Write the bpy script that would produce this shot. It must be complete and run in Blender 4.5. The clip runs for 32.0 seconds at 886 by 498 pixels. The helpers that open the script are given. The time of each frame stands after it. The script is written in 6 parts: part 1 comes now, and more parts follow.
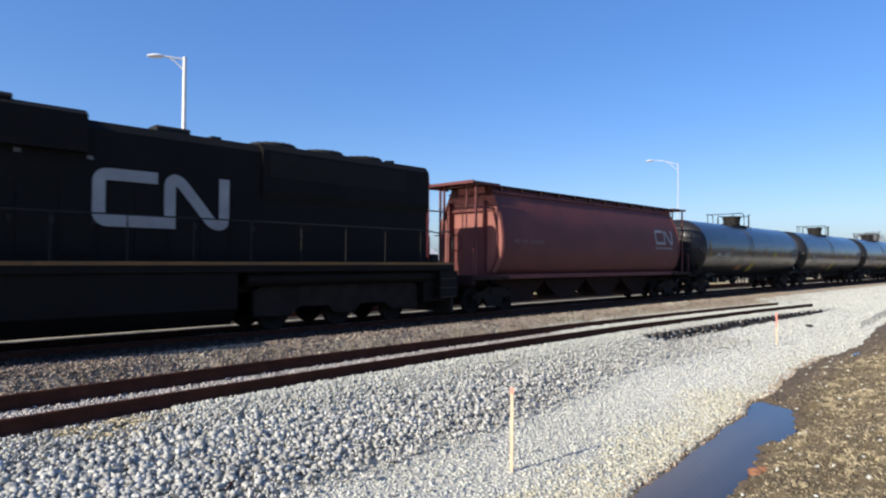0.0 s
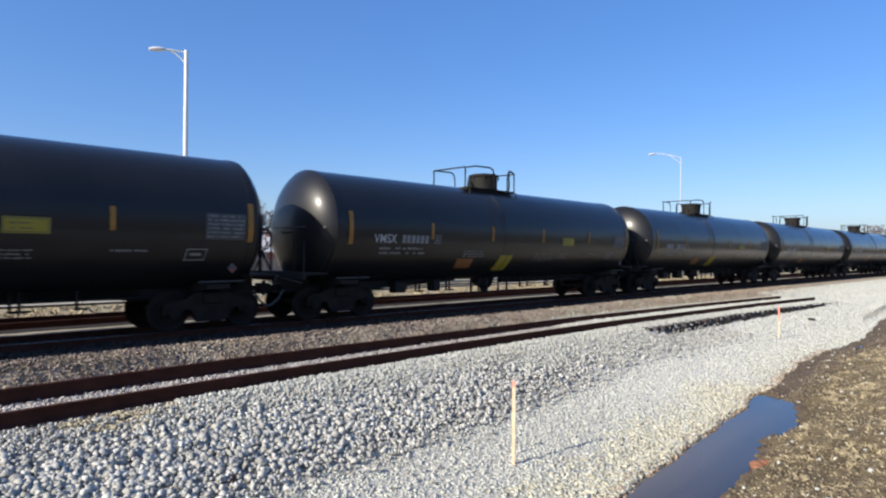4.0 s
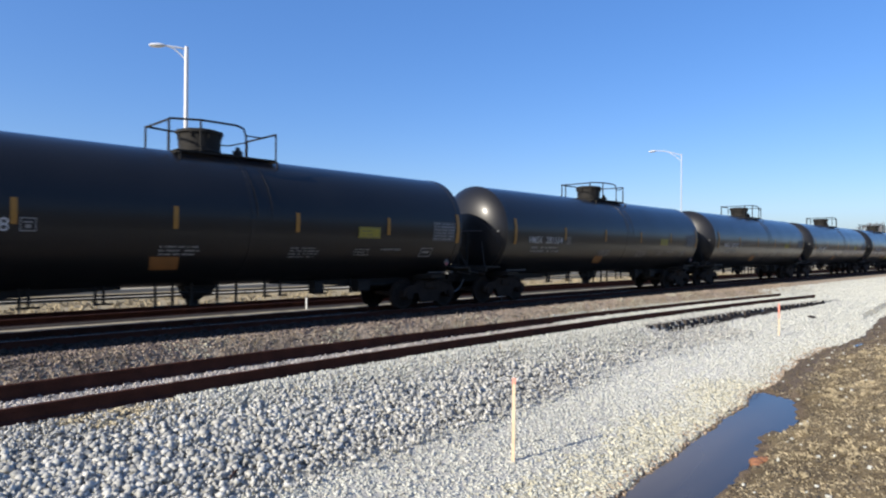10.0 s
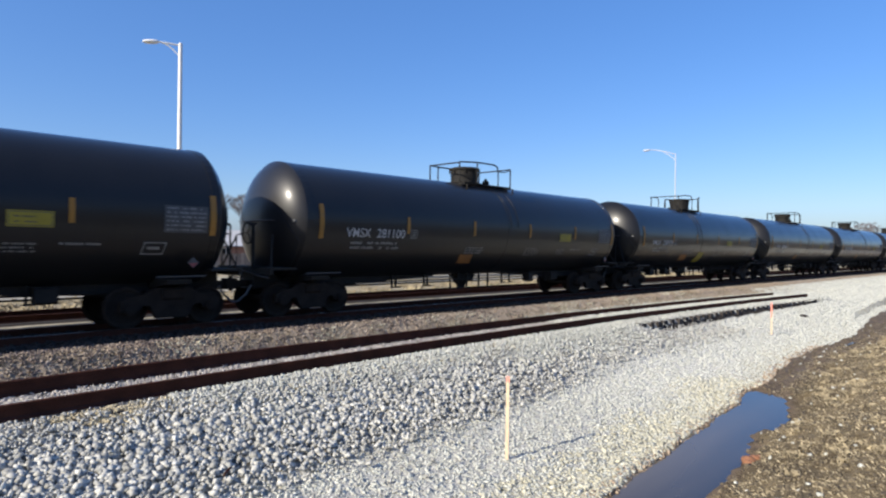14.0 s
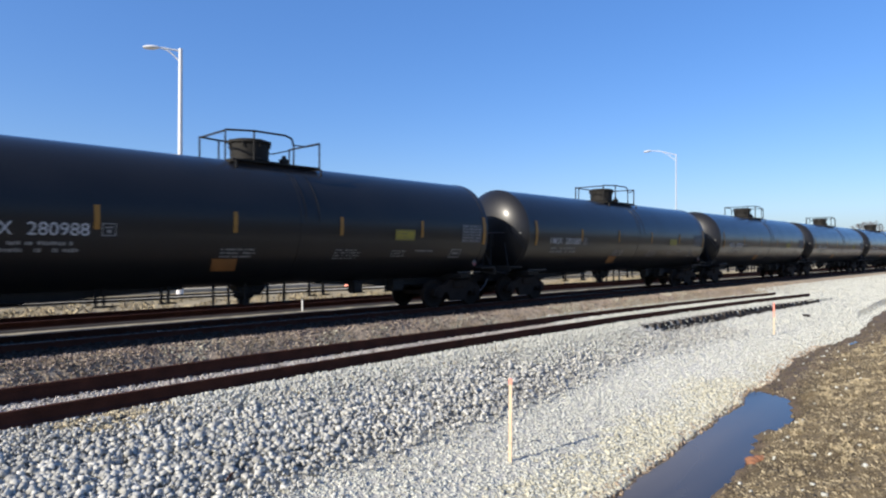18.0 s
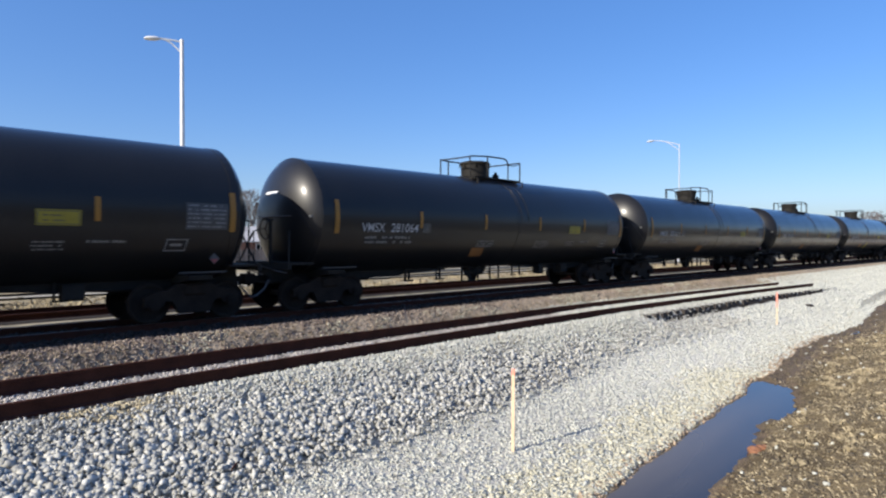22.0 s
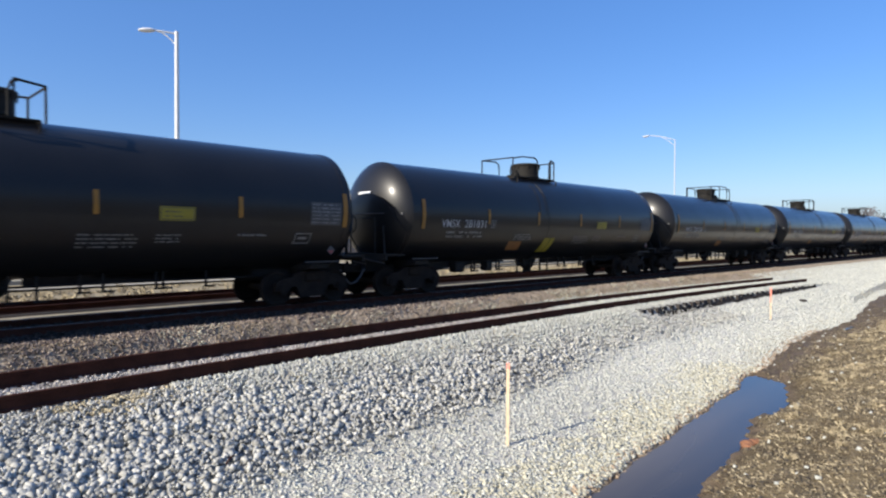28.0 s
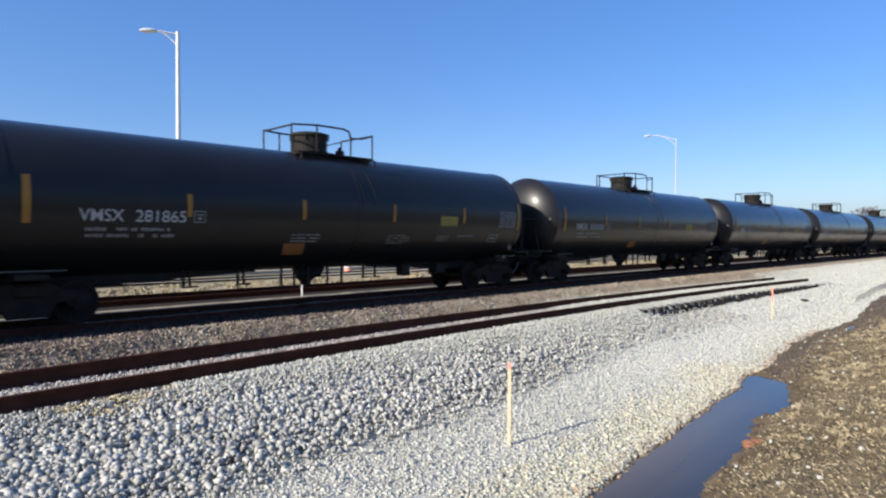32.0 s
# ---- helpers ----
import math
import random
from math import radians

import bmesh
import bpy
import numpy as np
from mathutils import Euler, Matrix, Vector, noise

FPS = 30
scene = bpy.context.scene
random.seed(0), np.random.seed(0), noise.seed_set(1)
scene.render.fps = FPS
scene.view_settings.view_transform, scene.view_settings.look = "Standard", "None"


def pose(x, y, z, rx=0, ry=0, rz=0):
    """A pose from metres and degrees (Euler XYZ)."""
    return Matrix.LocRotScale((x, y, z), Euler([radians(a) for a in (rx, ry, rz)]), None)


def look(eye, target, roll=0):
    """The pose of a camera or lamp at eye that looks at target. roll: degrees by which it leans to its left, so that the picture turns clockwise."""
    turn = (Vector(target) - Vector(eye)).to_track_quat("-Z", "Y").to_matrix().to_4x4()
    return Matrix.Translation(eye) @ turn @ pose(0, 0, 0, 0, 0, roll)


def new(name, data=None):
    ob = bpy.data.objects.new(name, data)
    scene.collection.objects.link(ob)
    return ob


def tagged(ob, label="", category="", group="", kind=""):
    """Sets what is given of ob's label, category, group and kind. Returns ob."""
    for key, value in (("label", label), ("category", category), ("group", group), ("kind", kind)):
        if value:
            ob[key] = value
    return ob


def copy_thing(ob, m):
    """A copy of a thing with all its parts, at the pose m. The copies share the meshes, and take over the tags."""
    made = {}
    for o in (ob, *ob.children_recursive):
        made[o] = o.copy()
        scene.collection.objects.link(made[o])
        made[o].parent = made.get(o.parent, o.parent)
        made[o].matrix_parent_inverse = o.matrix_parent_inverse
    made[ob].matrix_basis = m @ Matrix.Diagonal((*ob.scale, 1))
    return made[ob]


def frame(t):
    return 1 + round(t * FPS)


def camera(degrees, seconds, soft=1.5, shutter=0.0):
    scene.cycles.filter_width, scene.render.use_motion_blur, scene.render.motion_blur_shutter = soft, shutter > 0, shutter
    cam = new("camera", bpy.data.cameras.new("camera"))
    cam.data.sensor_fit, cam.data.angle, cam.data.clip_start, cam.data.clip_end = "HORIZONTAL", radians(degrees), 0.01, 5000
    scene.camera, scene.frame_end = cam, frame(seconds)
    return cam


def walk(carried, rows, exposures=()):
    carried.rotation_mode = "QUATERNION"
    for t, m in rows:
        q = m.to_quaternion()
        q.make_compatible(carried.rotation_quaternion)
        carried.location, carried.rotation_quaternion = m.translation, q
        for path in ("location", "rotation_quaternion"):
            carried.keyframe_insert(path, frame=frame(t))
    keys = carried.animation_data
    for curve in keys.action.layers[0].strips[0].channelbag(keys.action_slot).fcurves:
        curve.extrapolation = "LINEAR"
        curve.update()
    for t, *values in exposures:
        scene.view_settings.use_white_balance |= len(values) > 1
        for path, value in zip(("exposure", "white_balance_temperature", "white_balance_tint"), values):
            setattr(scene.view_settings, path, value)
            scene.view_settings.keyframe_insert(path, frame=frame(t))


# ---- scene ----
cam = camera(71.00, 32.0, soft=2.2, shutter=0.15)
EYE = (0.0, 0.0, 1.857)


def gaze(turn, rise, lean):
    # heading from the track's direction, upward tilt and lean, in degrees
    a, p = radians(turn), radians(rise)
    way = Vector((math.cos(a) * math.cos(p), math.sin(a) * math.cos(p), math.sin(p)))
    return look(EYE, Vector(EYE) + way, lean)


PATH = [
    (0, 44.53, 1.03, 0.35), (0.5, 44.56, 0.90, 0.28), (1, 44.52, 0.84, 0.55), (1.5, 44.59, 0.68, 0.45), (2, 44.62, 0.51, 0.43),
    (2.5, 44.65, 0.38, 0.43), (3, 44.67, 0.38, 0.38), (3.5, 44.68, 0.40, 0.38), (5.5, 44.95, 0.52, 0.27), (6, 44.98, 0.55, 0.37),
    (6.5, 44.99, 0.58, 0.33), (7, 44.98, 0.59, 0.32), (7.5, 44.99, 0.54, 0.39), (8, 44.95, 0.46, 0.25), (8.5, 44.90, 0.40, 0.47),
    (9, 44.91, 0.26, 0.27), (9.5, 44.84, 0.18, 0.31), (10, 44.74, 0.15, 0.43), (10.5, 44.73, 0.19, 0.50), (11, 44.63, 0.15, 0.62),
    (11.5, 44.57, 0.17, 0.43), (12, 44.48, 0.10, 0.50), (12.5, 44.44, 0.10, 0.55), (13, 44.40, 0.04, 0.35), (13.5, 44.31, 0.00, 0.51),
    (14, 44.23, -0.01, 0.61), (14.5, 44.18, -0.08, 0.60), (16.5, 44.04, 0.39, 0.33), (17, 44.21, 0.60, 0.17), (17.5, 44.28, 0.49, 0.26),
    (18, 44.35, 0.24, 0.11), (18.5, 44.43, 0.12, -0.04), (19, 44.50, -0.02, -0.02), (19.5, 44.60, -0.12, -0.10), (20, 44.68, -0.25, 0.10),
    (20.5, 44.68, -0.41, 0.26), (21, 44.68, -0.56, 0.12), (21.5, 44.64, -0.62, -0.03), (22, 44.59, -0.61, -0.04), (22.5, 44.55, -0.62, -0.10),
    (23, 44.46, -0.71, -0.09), (23.5, 44.41, -0.80, 0.07), (24, 44.31, -0.92, 0.13), (24.5, 44.23, -0.97, 0.08), (25, 44.18, -1.00, 0.16),
    (25.5, 44.08, -1.03, 0.11), (27.5, 44.15, -1.17, 0.11), (28, 44.18, -1.14, 0.17), (28.5, 44.24, -1.22, 0.15), (29, 44.25, -1.22, 0.19),
    (29.5, 44.31, -1.23, 0.16), (30, 44.31, -1.28, 0.04), (30.5, 44.30, -1.25, -0.10), (31, 44.28, -1.19, -0.06), (31.5, 44.29, -1.15, 0.03),
    (32, 44.29, -1.14, 0.11),
]
walk(cam, [(t, gaze(a, p, r)) for t, a, p, r in PATH])

# ---- world, sun, exposure ----
SUN_UP, SUN_SIDE = radians(30.0), radians(6.5)
to_sun = Vector((-math.cos(SUN_UP) * math.cos(SUN_SIDE), math.cos(SUN_UP) * math.sin(SUN_SIDE), math.sin(SUN_UP)))
world = bpy.data.worlds.new("sky")
scene.world = world
world.use_nodes = True
wn, wl = world.node_tree.nodes, world.node_tree.links
sky = wn.new("ShaderNodeTexSky")
sky.sky_type, sky.sun_disc = "NISHITA", False
sky.sun_elevation = SUN_UP
sky.sun_rotation = math.atan2(to_sun.x, to_sun.y)
sky.air_density, sky.dust_density, sky.ozone_density = 1.0, 1.2, 2.5
wn["Background"].inputs["Strength"].default_value = 0.095
tone = wn.new("ShaderNodeHueSaturation")
tone.inputs["Hue"].default_value = 0.506
tone.inputs["Saturation"].default_value, tone.inputs["Value"].default_value = 1.30, 1.24
wl.new(sky.outputs[0], tone.inputs["Color"])
clear = wn.new("ShaderNodeMix")
clear.data_type, clear.blend_type = "RGBA", "MULTIPLY"
clear.inputs[0].default_value = 1.0
clear.inputs[7].default_value = (0.97, 0.985, 1.11, 1)
wl.new(tone.outputs[0], clear.inputs[6])
# a thin even veil of clear winter air over the whole sky
veil = wn.new("ShaderNodeMix")
veil.data_type = "RGBA"
veil.inputs[0].default_value = 0.3
veil.inputs[7].default_value = (1.27, 2.8, 6.5, 1)
wl.new(clear.outputs[2], veil.inputs[6])
wl.new(veil.outputs[2], wn["Background"].inputs["Color"])
sun_data = bpy.data.lights.new("sun", "SUN")
sun_data.energy, sun_data.angle, sun_data.color = 5.0, radians(0.53), (1.0, 0.92, 0.79)
sun = new("sun", sun_data)
sun.matrix_world = look((0, 0, 60), Vector((0, 0, 60)) - to_sun)
scene.view_settings.exposure = 0.47


# ---- materials ----
def mat(name, color, rough=0.6, metal=0.0, vary=0.3, big=1.5, fine=40.0, bump=0.15, tint=None, coat=0.0, island=False, pieces=0.0, depth=0.01, coat_rough=0.05, spec=0.5, coat_ior=1.5, wave=0.0):
    # base colour broken up by two noises (large stains, fine grain), roughness and relief from the same grain
    m = bpy.data.materials.new(name)
    m.use_nodes = True
    nodes, links = m.node_tree.nodes, m.node_tree.links
    bsdf = nodes["Principled BSDF"]
    coord = nodes.new("ShaderNodeTexCoord")
    n1, n2 = nodes.new("ShaderNodeTexNoise"), nodes.new("ShaderNodeTexNoise")
    n1.inputs["Scale"].default_value, n2.inputs["Scale"].default_value = big, fine
    n1.inputs["Detail"].default_value, n2.inputs["Detail"].default_value = 5, 4
    links.new(coord.outputs["Object"], n1.inputs["Vector"])
    links.new(coord.outputs["Object"], n2.inputs["Vector"])
    ramp = nodes.new("ShaderNodeValToRGB")
    lo = [c * (1 - vary) for c in color]
    hi = tint or [min(1, c * (1 + vary)) for c in color]
    ramp.color_ramp.elements[0].position, ramp.color_ramp.elements[1].position = 0.3, 0.72
    ramp.color_ramp.elements[0].color, ramp.color_ramp.elements[1].color = (*lo, 1), (*hi, 1)
    both = nodes.new("ShaderNodeMix")
    both.inputs[0].default_value = 0.4
    links.new(n1.outputs[0], both.inputs[2])
    links.new(n2.outputs[0], both.inputs[3])
    links.new(both.outputs[0], ramp.inputs[0])
    out = ramp.outputs[0]
    if island or pieces:
        info = nodes.new("ShaderNodeNewGeometry" if island else "ShaderNodeObjectInfo")
        hsv = nodes.new("ShaderNodeHueSaturation")
        mr = nodes.new("ShaderNodeMapRange")
        amount = pieces or 0.45
        mr.inputs["To Min"].default_value, mr.inputs["To Max"].default_value = 1 - amount, 1 + amount
        links.new(info.outputs["Random Per Island" if island else "Random"], mr.inputs["Value"])
        links.new(mr.outputs[0], hsv.inputs["Value"])
        links.new(out, hsv.inputs["Color"])
        out = hsv.outputs[0]
    links.new(out, bsdf.inputs["Base Color"])
    rr = nodes.new("ShaderNodeMapRange")
    rr.inputs["To Min"].default_value, rr.inputs["To Max"].default_value = max(0.02, rough * 0.75), min(1, rough * 1.25)
    links.new(n1.outputs[0], rr.inputs["Value"])
    links.new(rr.outputs[0], bsdf.inputs["Roughness"])
    bsdf.inputs["Metallic"].default_value = metal
    bsdf.inputs["Coat Weight"].default_value, bsdf.inputs["Coat Roughness"].default_value = coat, coat_rough
    bsdf.inputs["Specular IOR Level"].default_value = spec
    bsdf.inputs["Coat IOR"].default_value = coat_ior
    if wave:
        # plates that are not quite true: long shallow dents in the clear coat
        n3, b3 = nodes.new("ShaderNodeTexNoise"), nodes.new("ShaderNodeBump")
        n3.inputs["Scale"].default_value, n3.inputs["Detail"].default_value = 0.9, 2
        b3.inputs["Strength"].default_value, b3.inputs["Distance"].default_value = wave, 0.03
        links.new(coord.outputs["Object"], n3.inputs["Vector"])
        links.new(n3.outputs[0], b3.inputs["Height"])
        links.new(b3.outputs[0], bsdf.inputs["Coat Normal"])
    if bump:
        bp = nodes.new("ShaderNodeBump")
        bp.inputs["Strength"].default_value, bp.inputs["Distance"].default_value = bump, depth
        links.new(n2.outputs[0], bp.inputs["Height"])
        links.new(bp.outputs[0], bsdf.inputs["Normal"])
    return m


BLACK = mat("black_tank_paint", (0.0098, 0.0096, 0.0102), 0.42, 0, 0.25, 0.6, 25, 0.01, (0.0135, 0.0132, 0.014), 1.0, pieces=0.2, coat_rough=0.2, spec=0.27, coat_ior=1.18, wave=0.12)
GRIME = mat("grimy_black_steel", (0.017, 0.016, 0.0145), 0.75, 0.0, 0.4, 2, 30, 0.3, (0.029, 0.027, 0.024), spec=0.2)
UNDER = mat("dusty_running_gear", (0.019, 0.0148, 0.0125), 0.9, 0.0, 0.4, 3, 30, 0.3, (0.036, 0.0285, 0.023), spec=0.1)
TREAD = mat("worn_wheel_steel", (0.10, 0.085, 0.075), 0.5, 0.8, 0.3, 4, 40, 0.1)
BAR = mat("yellow_reflector", (0.29, 0.135, 0.014), 0.55, 0, 0.2, 3, 40, 0.05)
WHITE = mat("white_lettering", (0.42, 0.42, 0.42), 0.6, 0, 0.3, 2, 30, 0.0)
FADED = mat("faded_white_stencil", (0.21, 0.21, 0.205), 0.7, 0, 0.4, 6, 60, 0.0)
ORANGE = mat("orange_panel", (0.22, 0.095, 0.026), 0.6, 0, 0.25, 3, 40, 0.0)
YELLOW = mat("yellow_panel", (0.26, 0.21, 0.018), 0.55, 0, 0.2, 3, 40, 0.0)
PLACARD = mat("red_placard", (0.22, 0.045, 0.045), 0.5, 0, 0.2, 6, 60, 0.0)
# near-white colour for a sun glint on the tank heads
GLINT = mat("near_white_glint", (0.75, 0.74, 0.72), 0.45, 0.0, 0.1, 3, 40, 0.0)
WORN = mat("worn_off_paint", (0.13, 0.09, 0.088), 0.7, 0, 0.4, 8, 60, 0.0)
EMBLEM = mat("dulled_white_emblem", (0.25, 0.25, 0.25), 0.65, 0, 0.3, 2, 30, 0.0)
MARK = mat("grey_decal", (0.055, 0.055, 0.056), 0.6, 0, 0.4, 6, 60, 0.0)
HOPPER = mat("oxide_red_paint", (0.115, 0.037, 0.036), 0.65, 0, 0.3, 0.8, 22, 0.05, (0.165, 0.055, 0.051), spec=0.2)
# paler copy of the oxide red: sunlight on the ends put into colour
HOPSUN = mat("sunlit_oxide_paint", (0.27, 0.105, 0.088), 0.7, 0, 0.3, 0.8, 22, 0.05, (0.34, 0.14, 0.115), spec=0.2)
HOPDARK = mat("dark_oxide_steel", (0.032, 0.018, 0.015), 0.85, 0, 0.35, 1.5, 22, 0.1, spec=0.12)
LOCO = mat("black_engine_paint", (0.0085, 0.0075, 0.0072), 0.6, 0, 0.3, 0.8, 25, 0.05, (0.0135, 0.012, 0.0112), spec=0.08)
ENDRED = mat("red_engine_end", (0.50, 0.055, 0.035), 0.5, 0, 0.2, 1, 25, 0.03)
STRIPE = mat("yellow_sill_stripe", (0.16, 0.075, 0.013), 0.6, 0, 0.35, 1.5, 25, 0.0)
GLASS = mat("dark_window_glass", (0.015, 0.017, 0.02), 0.08, 0, 0.1, 1, 20, 0.0)
RUST = mat("rusty_rail", (0.047, 0.0175, 0.0115), 0.9, 0.0, 0.35, 3, 50, 0.3, (0.088, 0.033, 0.021), spec=0.12)
SHINE = mat("rail_running_surface", (0.16, 0.14, 0.125), 0.5, 0.6, 0.2, 1, 40, 0.05)
TIE = mat("weathered_tie", (0.025, 0.019, 0.016), 0.9, 0, 0.4, 4, 50, 0.5, (0.05, 0.04, 0.033), pieces=0.3)
STAND = mat("dull_grey_steel", (0.10, 0.10, 0.10), 0.6, 0, 0.3, 2, 30, 0.05)
STEEL = mat("galvanised_steel", (0.70, 0.70, 0.69), 0.45, 0.0, 0.12, 2, 30, 0.03)
DULL = mat("dull_dark_steel", (0.035, 0.034, 0.033), 0.6, 0.0, 0.3, 2, 30, 0.05)
PALE = mat("dull_galvanised_steel", (0.46, 0.49, 0.54), 0.5, 0.0, 0.12, 2, 30, 0.03)
LATH = mat("pine_lath", (0.66, 0.50, 0.33), 0.75, 0, 0.2, 6, 60, 0.2)
FLUO = mat("fluorescent_orange_paint", (0.95, 0.31, 0.22), 0.6, 0, 0.15, 8, 60, 0.05)
STONE = mat("crushed_limestone", (0.395, 0.388, 0.352), 0.9, 0, 0.25, 20, 90, 0.3, (0.525, 0.515, 0.468), island=True, pieces=0.34)
FINE = mat("fine_limestone_gravel", (0.475, 0.478, 0.42), 0.95, 0, 0.2, 20, 90, 0.3, (0.575, 0.577, 0.507), island=True, pieces=0.2)
# near-black ballast: the train's shade put into the stone colour
SHADED = mat("shade_dark_ballast", (0.021, 0.015, 0.011), 0.95, 0, 0.3, 20, 90, 0.3, (0.036, 0.026, 0.019), island=True, pieces=0.5)
GRIT = mat("brown_ballast_stone", (0.29, 0.228, 0.172), 0.95, 0, 0.3, 20, 90, 0.3, (0.47, 0.38, 0.295), island=True, pieces=0.5)
GREIGE = mat("greige_ballast_grit", (0.40, 0.365, 0.335), 0.95, 0, 0.25, 12, 90, 0.3, (0.50, 0.46, 0.425), island=True, pieces=0.25)
DUSKY = mat("sooty_brown_chips", (0.115, 0.086, 0.074), 0.95, 0, 0.3, 20, 90, 0.3, (0.20, 0.155, 0.135), island=True, pieces=0.5)
BUFF = mat("buff_limestone_chips", (0.46, 0.435, 0.325), 0.95, 0, 0.2, 20, 90, 0.3, (0.56, 0.53, 0.405), island=True, pieces=0.3)
RUDDY = mat("rust_stained_chips", (0.33, 0.235, 0.155), 0.95, 0, 0.25, 20, 90, 0.3, (0.46, 0.36, 0.25), island=True, pieces=0.4)
SANDY = mat("sandy_chips", (0.47, 0.40, 0.26), 0.95, 0, 0.25, 20, 90, 0.3, (0.58, 0.50, 0.34), island=True, pieces=0.3)
CLOD = mat("mud_clods_and_pebbles", (0.085, 0.065, 0.038), 0.95, 0, 0.3, 20, 90, 0.3, (0.175, 0.138, 0.086), island=True, pieces=0.45)
CLAY = mat("orange_clay", (0.26, 0.115, 0.055), 0.9, 0, 0.3, 12, 60, 0.4)
STRAW = mat("dead_grass", (0.31, 0.258, 0.165), 0.85, 0, 0.3, 6, 50, 0.0, island=True, pieces=0.4)
BARK = mat("grey_bark", (0.13, 0.11, 0.095), 0.9, 0, 0.3, 4, 40, 0.4)
TWIG = mat("bare_twigs", (0.15, 0.138, 0.142), 0.9, 0, 0.3, 4, 40, 0.0)
ASPHALT = mat("bleached_concrete_road", (0.34, 0.30, 0.215), 0.95, 0, 0.25, 0.5, 30, 0.2, spec=0.1)
KERB = mat("weathered_concrete", (0.36, 0.325, 0.255), 0.9, 0, 0.25, 1, 30, 0.2, spec=0.15)
CONCRETE = mat("pale_concrete", (0.60, 0.575, 0.51), 0.85, 0, 0.15, 1, 30, 0.2)
SIDING = mat("weathered_house_siding", (0.20, 0.165, 0.14), 0.8, 0, 0.15, 1, 30, 0.05, pieces=0.3)
BRICKS = mat("brown_brick_wall", (0.26, 0.13, 0.09), 0.85, 0, 0.2, 2, 30, 0.2)
ROOF = mat("pale_shingle_roof", (0.46, 0.45, 0.44), 0.85, 0, 0.15, 2, 30, 0.2)
FENCE = mat("weathered_fence_wood", (0.24, 0.19, 0.15), 0.85, 0, 0.25, 3, 40, 0.2, pieces=0.25)
TRIM = mat("white_trim", (0.72, 0.72, 0.70), 0.6, 0, 0.1, 2, 30, 0.0)


# ---- mesh helpers ----
class Shape:
    """Collects vertices and faces of one mesh."""

    def __init__(self):
        self.v, self.f = [], []

    def add(self, verts, faces):
        n = len(self.v)
        self.v += [tuple(p) for p in verts]
        self.f += [tuple(i + n for i in q) for q in faces]
        return self

    def box(self, x0, x1, y0, y1, z0, z1, c=0.0):
        # a block with its long edges cut off by c
        if c <= 0:
            vs = [(x, y, z) for x in (x0, x1) for y in (y0, y1) for z in (z0, z1)]
            return self.add(vs, [(0, 1, 3, 2), (4, 6, 7, 5), (0, 4, 5, 1), (2, 3, 7, 6), (0, 2, 6, 4), (1, 5, 7, 3)])
        return self.prism([(y0 + c, z0), (y1 - c, z0), (y1, z0 + c), (y1, z1 - c), (y1 - c, z1), (y0 + c, z1), (y0, z1 - c), (y0, z0 + c)], x0, x1)

    def prism(self, ring, x0, x1, axis="x"):
        # a closed outline pushed along an axis; the outline's two numbers are the other two axes in order
        def at(a, b, s):
            return {"x": (s, a, b), "y": (a, s, b), "z": (a, b, s)}[axis]
        n = len(ring)
        vs = [at(a, b, x0) for a, b in ring] + [at(a, b, x1) for a, b in ring]
        fs = [(i, (i + 1) % n, n + (i + 1) % n, n + i) for i in range(n)]
        return self.add(vs, fs + [tuple(range(n - 1, -1, -1)), tuple(range(n, 2 * n))])

    def rod(self, a, b, r, n=8, r2=None):
        a, b = Vector(a), Vector(b)
        q = (b - a).to_track_quat("Z", "Y")
        r2 = r if r2 is None else r2
        ring = [(math.cos(2 * math.pi * i / n), math.sin(2 * math.pi * i / n)) for i in range(n)]
        vs = [a + q @ Vector((c * r, s * r, 0)) for c, s in ring] + [b + q @ Vector((c * r2, s * r2, 0)) for c, s in ring]
        fs = [(i, (i + 1) % n, n + (i + 1) % n, n + i) for i in range(n)]
        return self.add(vs, fs + [tuple(range(n - 1, -1, -1)), tuple(range(n, 2 * n))])

    def pipe(self, pts, r, n=6):
        pts = [Vector(p) for p in pts]
        vs, fs = [], []
        for i, p in enumerate(pts):
            d = (pts[min(i + 1, len(pts) - 1)] - pts[max(i - 1, 0)]).normalized()
            q = d.to_track_quat("Z", "Y")
            vs += [p + q @ Vector((math.cos(2 * math.pi * j / n) * r, math.sin(2 * math.pi * j / n) * r, 0)) for j in range(n)]
        for i in range(len(pts) - 1):
            fs += [(i * n + j, i * n + (j + 1) % n, (i + 1) * n + (j + 1) % n, (i + 1) * n + j) for j in range(n)]
        m = (len(pts) - 1) * n
        return self.add(vs, fs + [tuple(range(n - 1, -1, -1)), tuple(range(m, m + n))])

    def lathe(self, prof, n=32, axis="x", at=(0, 0, 0)):
        # prof: (along, radius) from one end to the other, closed where the radius is 0
        vs, fs = [], []
        for s, r in prof:
            for j in range(n):
                c, d = math.cos(2 * math.pi * j / n) * r, math.sin(2 * math.pi * j / n) * r
                p = {"x": (s, c, d), "y": (c, s, d), "z": (c, d, s)}[axis]
                vs.append((p[0] + at[0], p[1] + at[1], p[2] + at[2]))
        for i in range(len(prof) - 1):
            fs += [(i * n + j, i * n + (j + 1) % n, (i + 1) * n + (j + 1) % n, (i + 1) * n + j) for j in range(n)]
        m = (len(prof) - 1) * n
        return self.add(vs, fs + [tuple(range(n - 1, -1, -1)), tuple(range(m, m + n))])

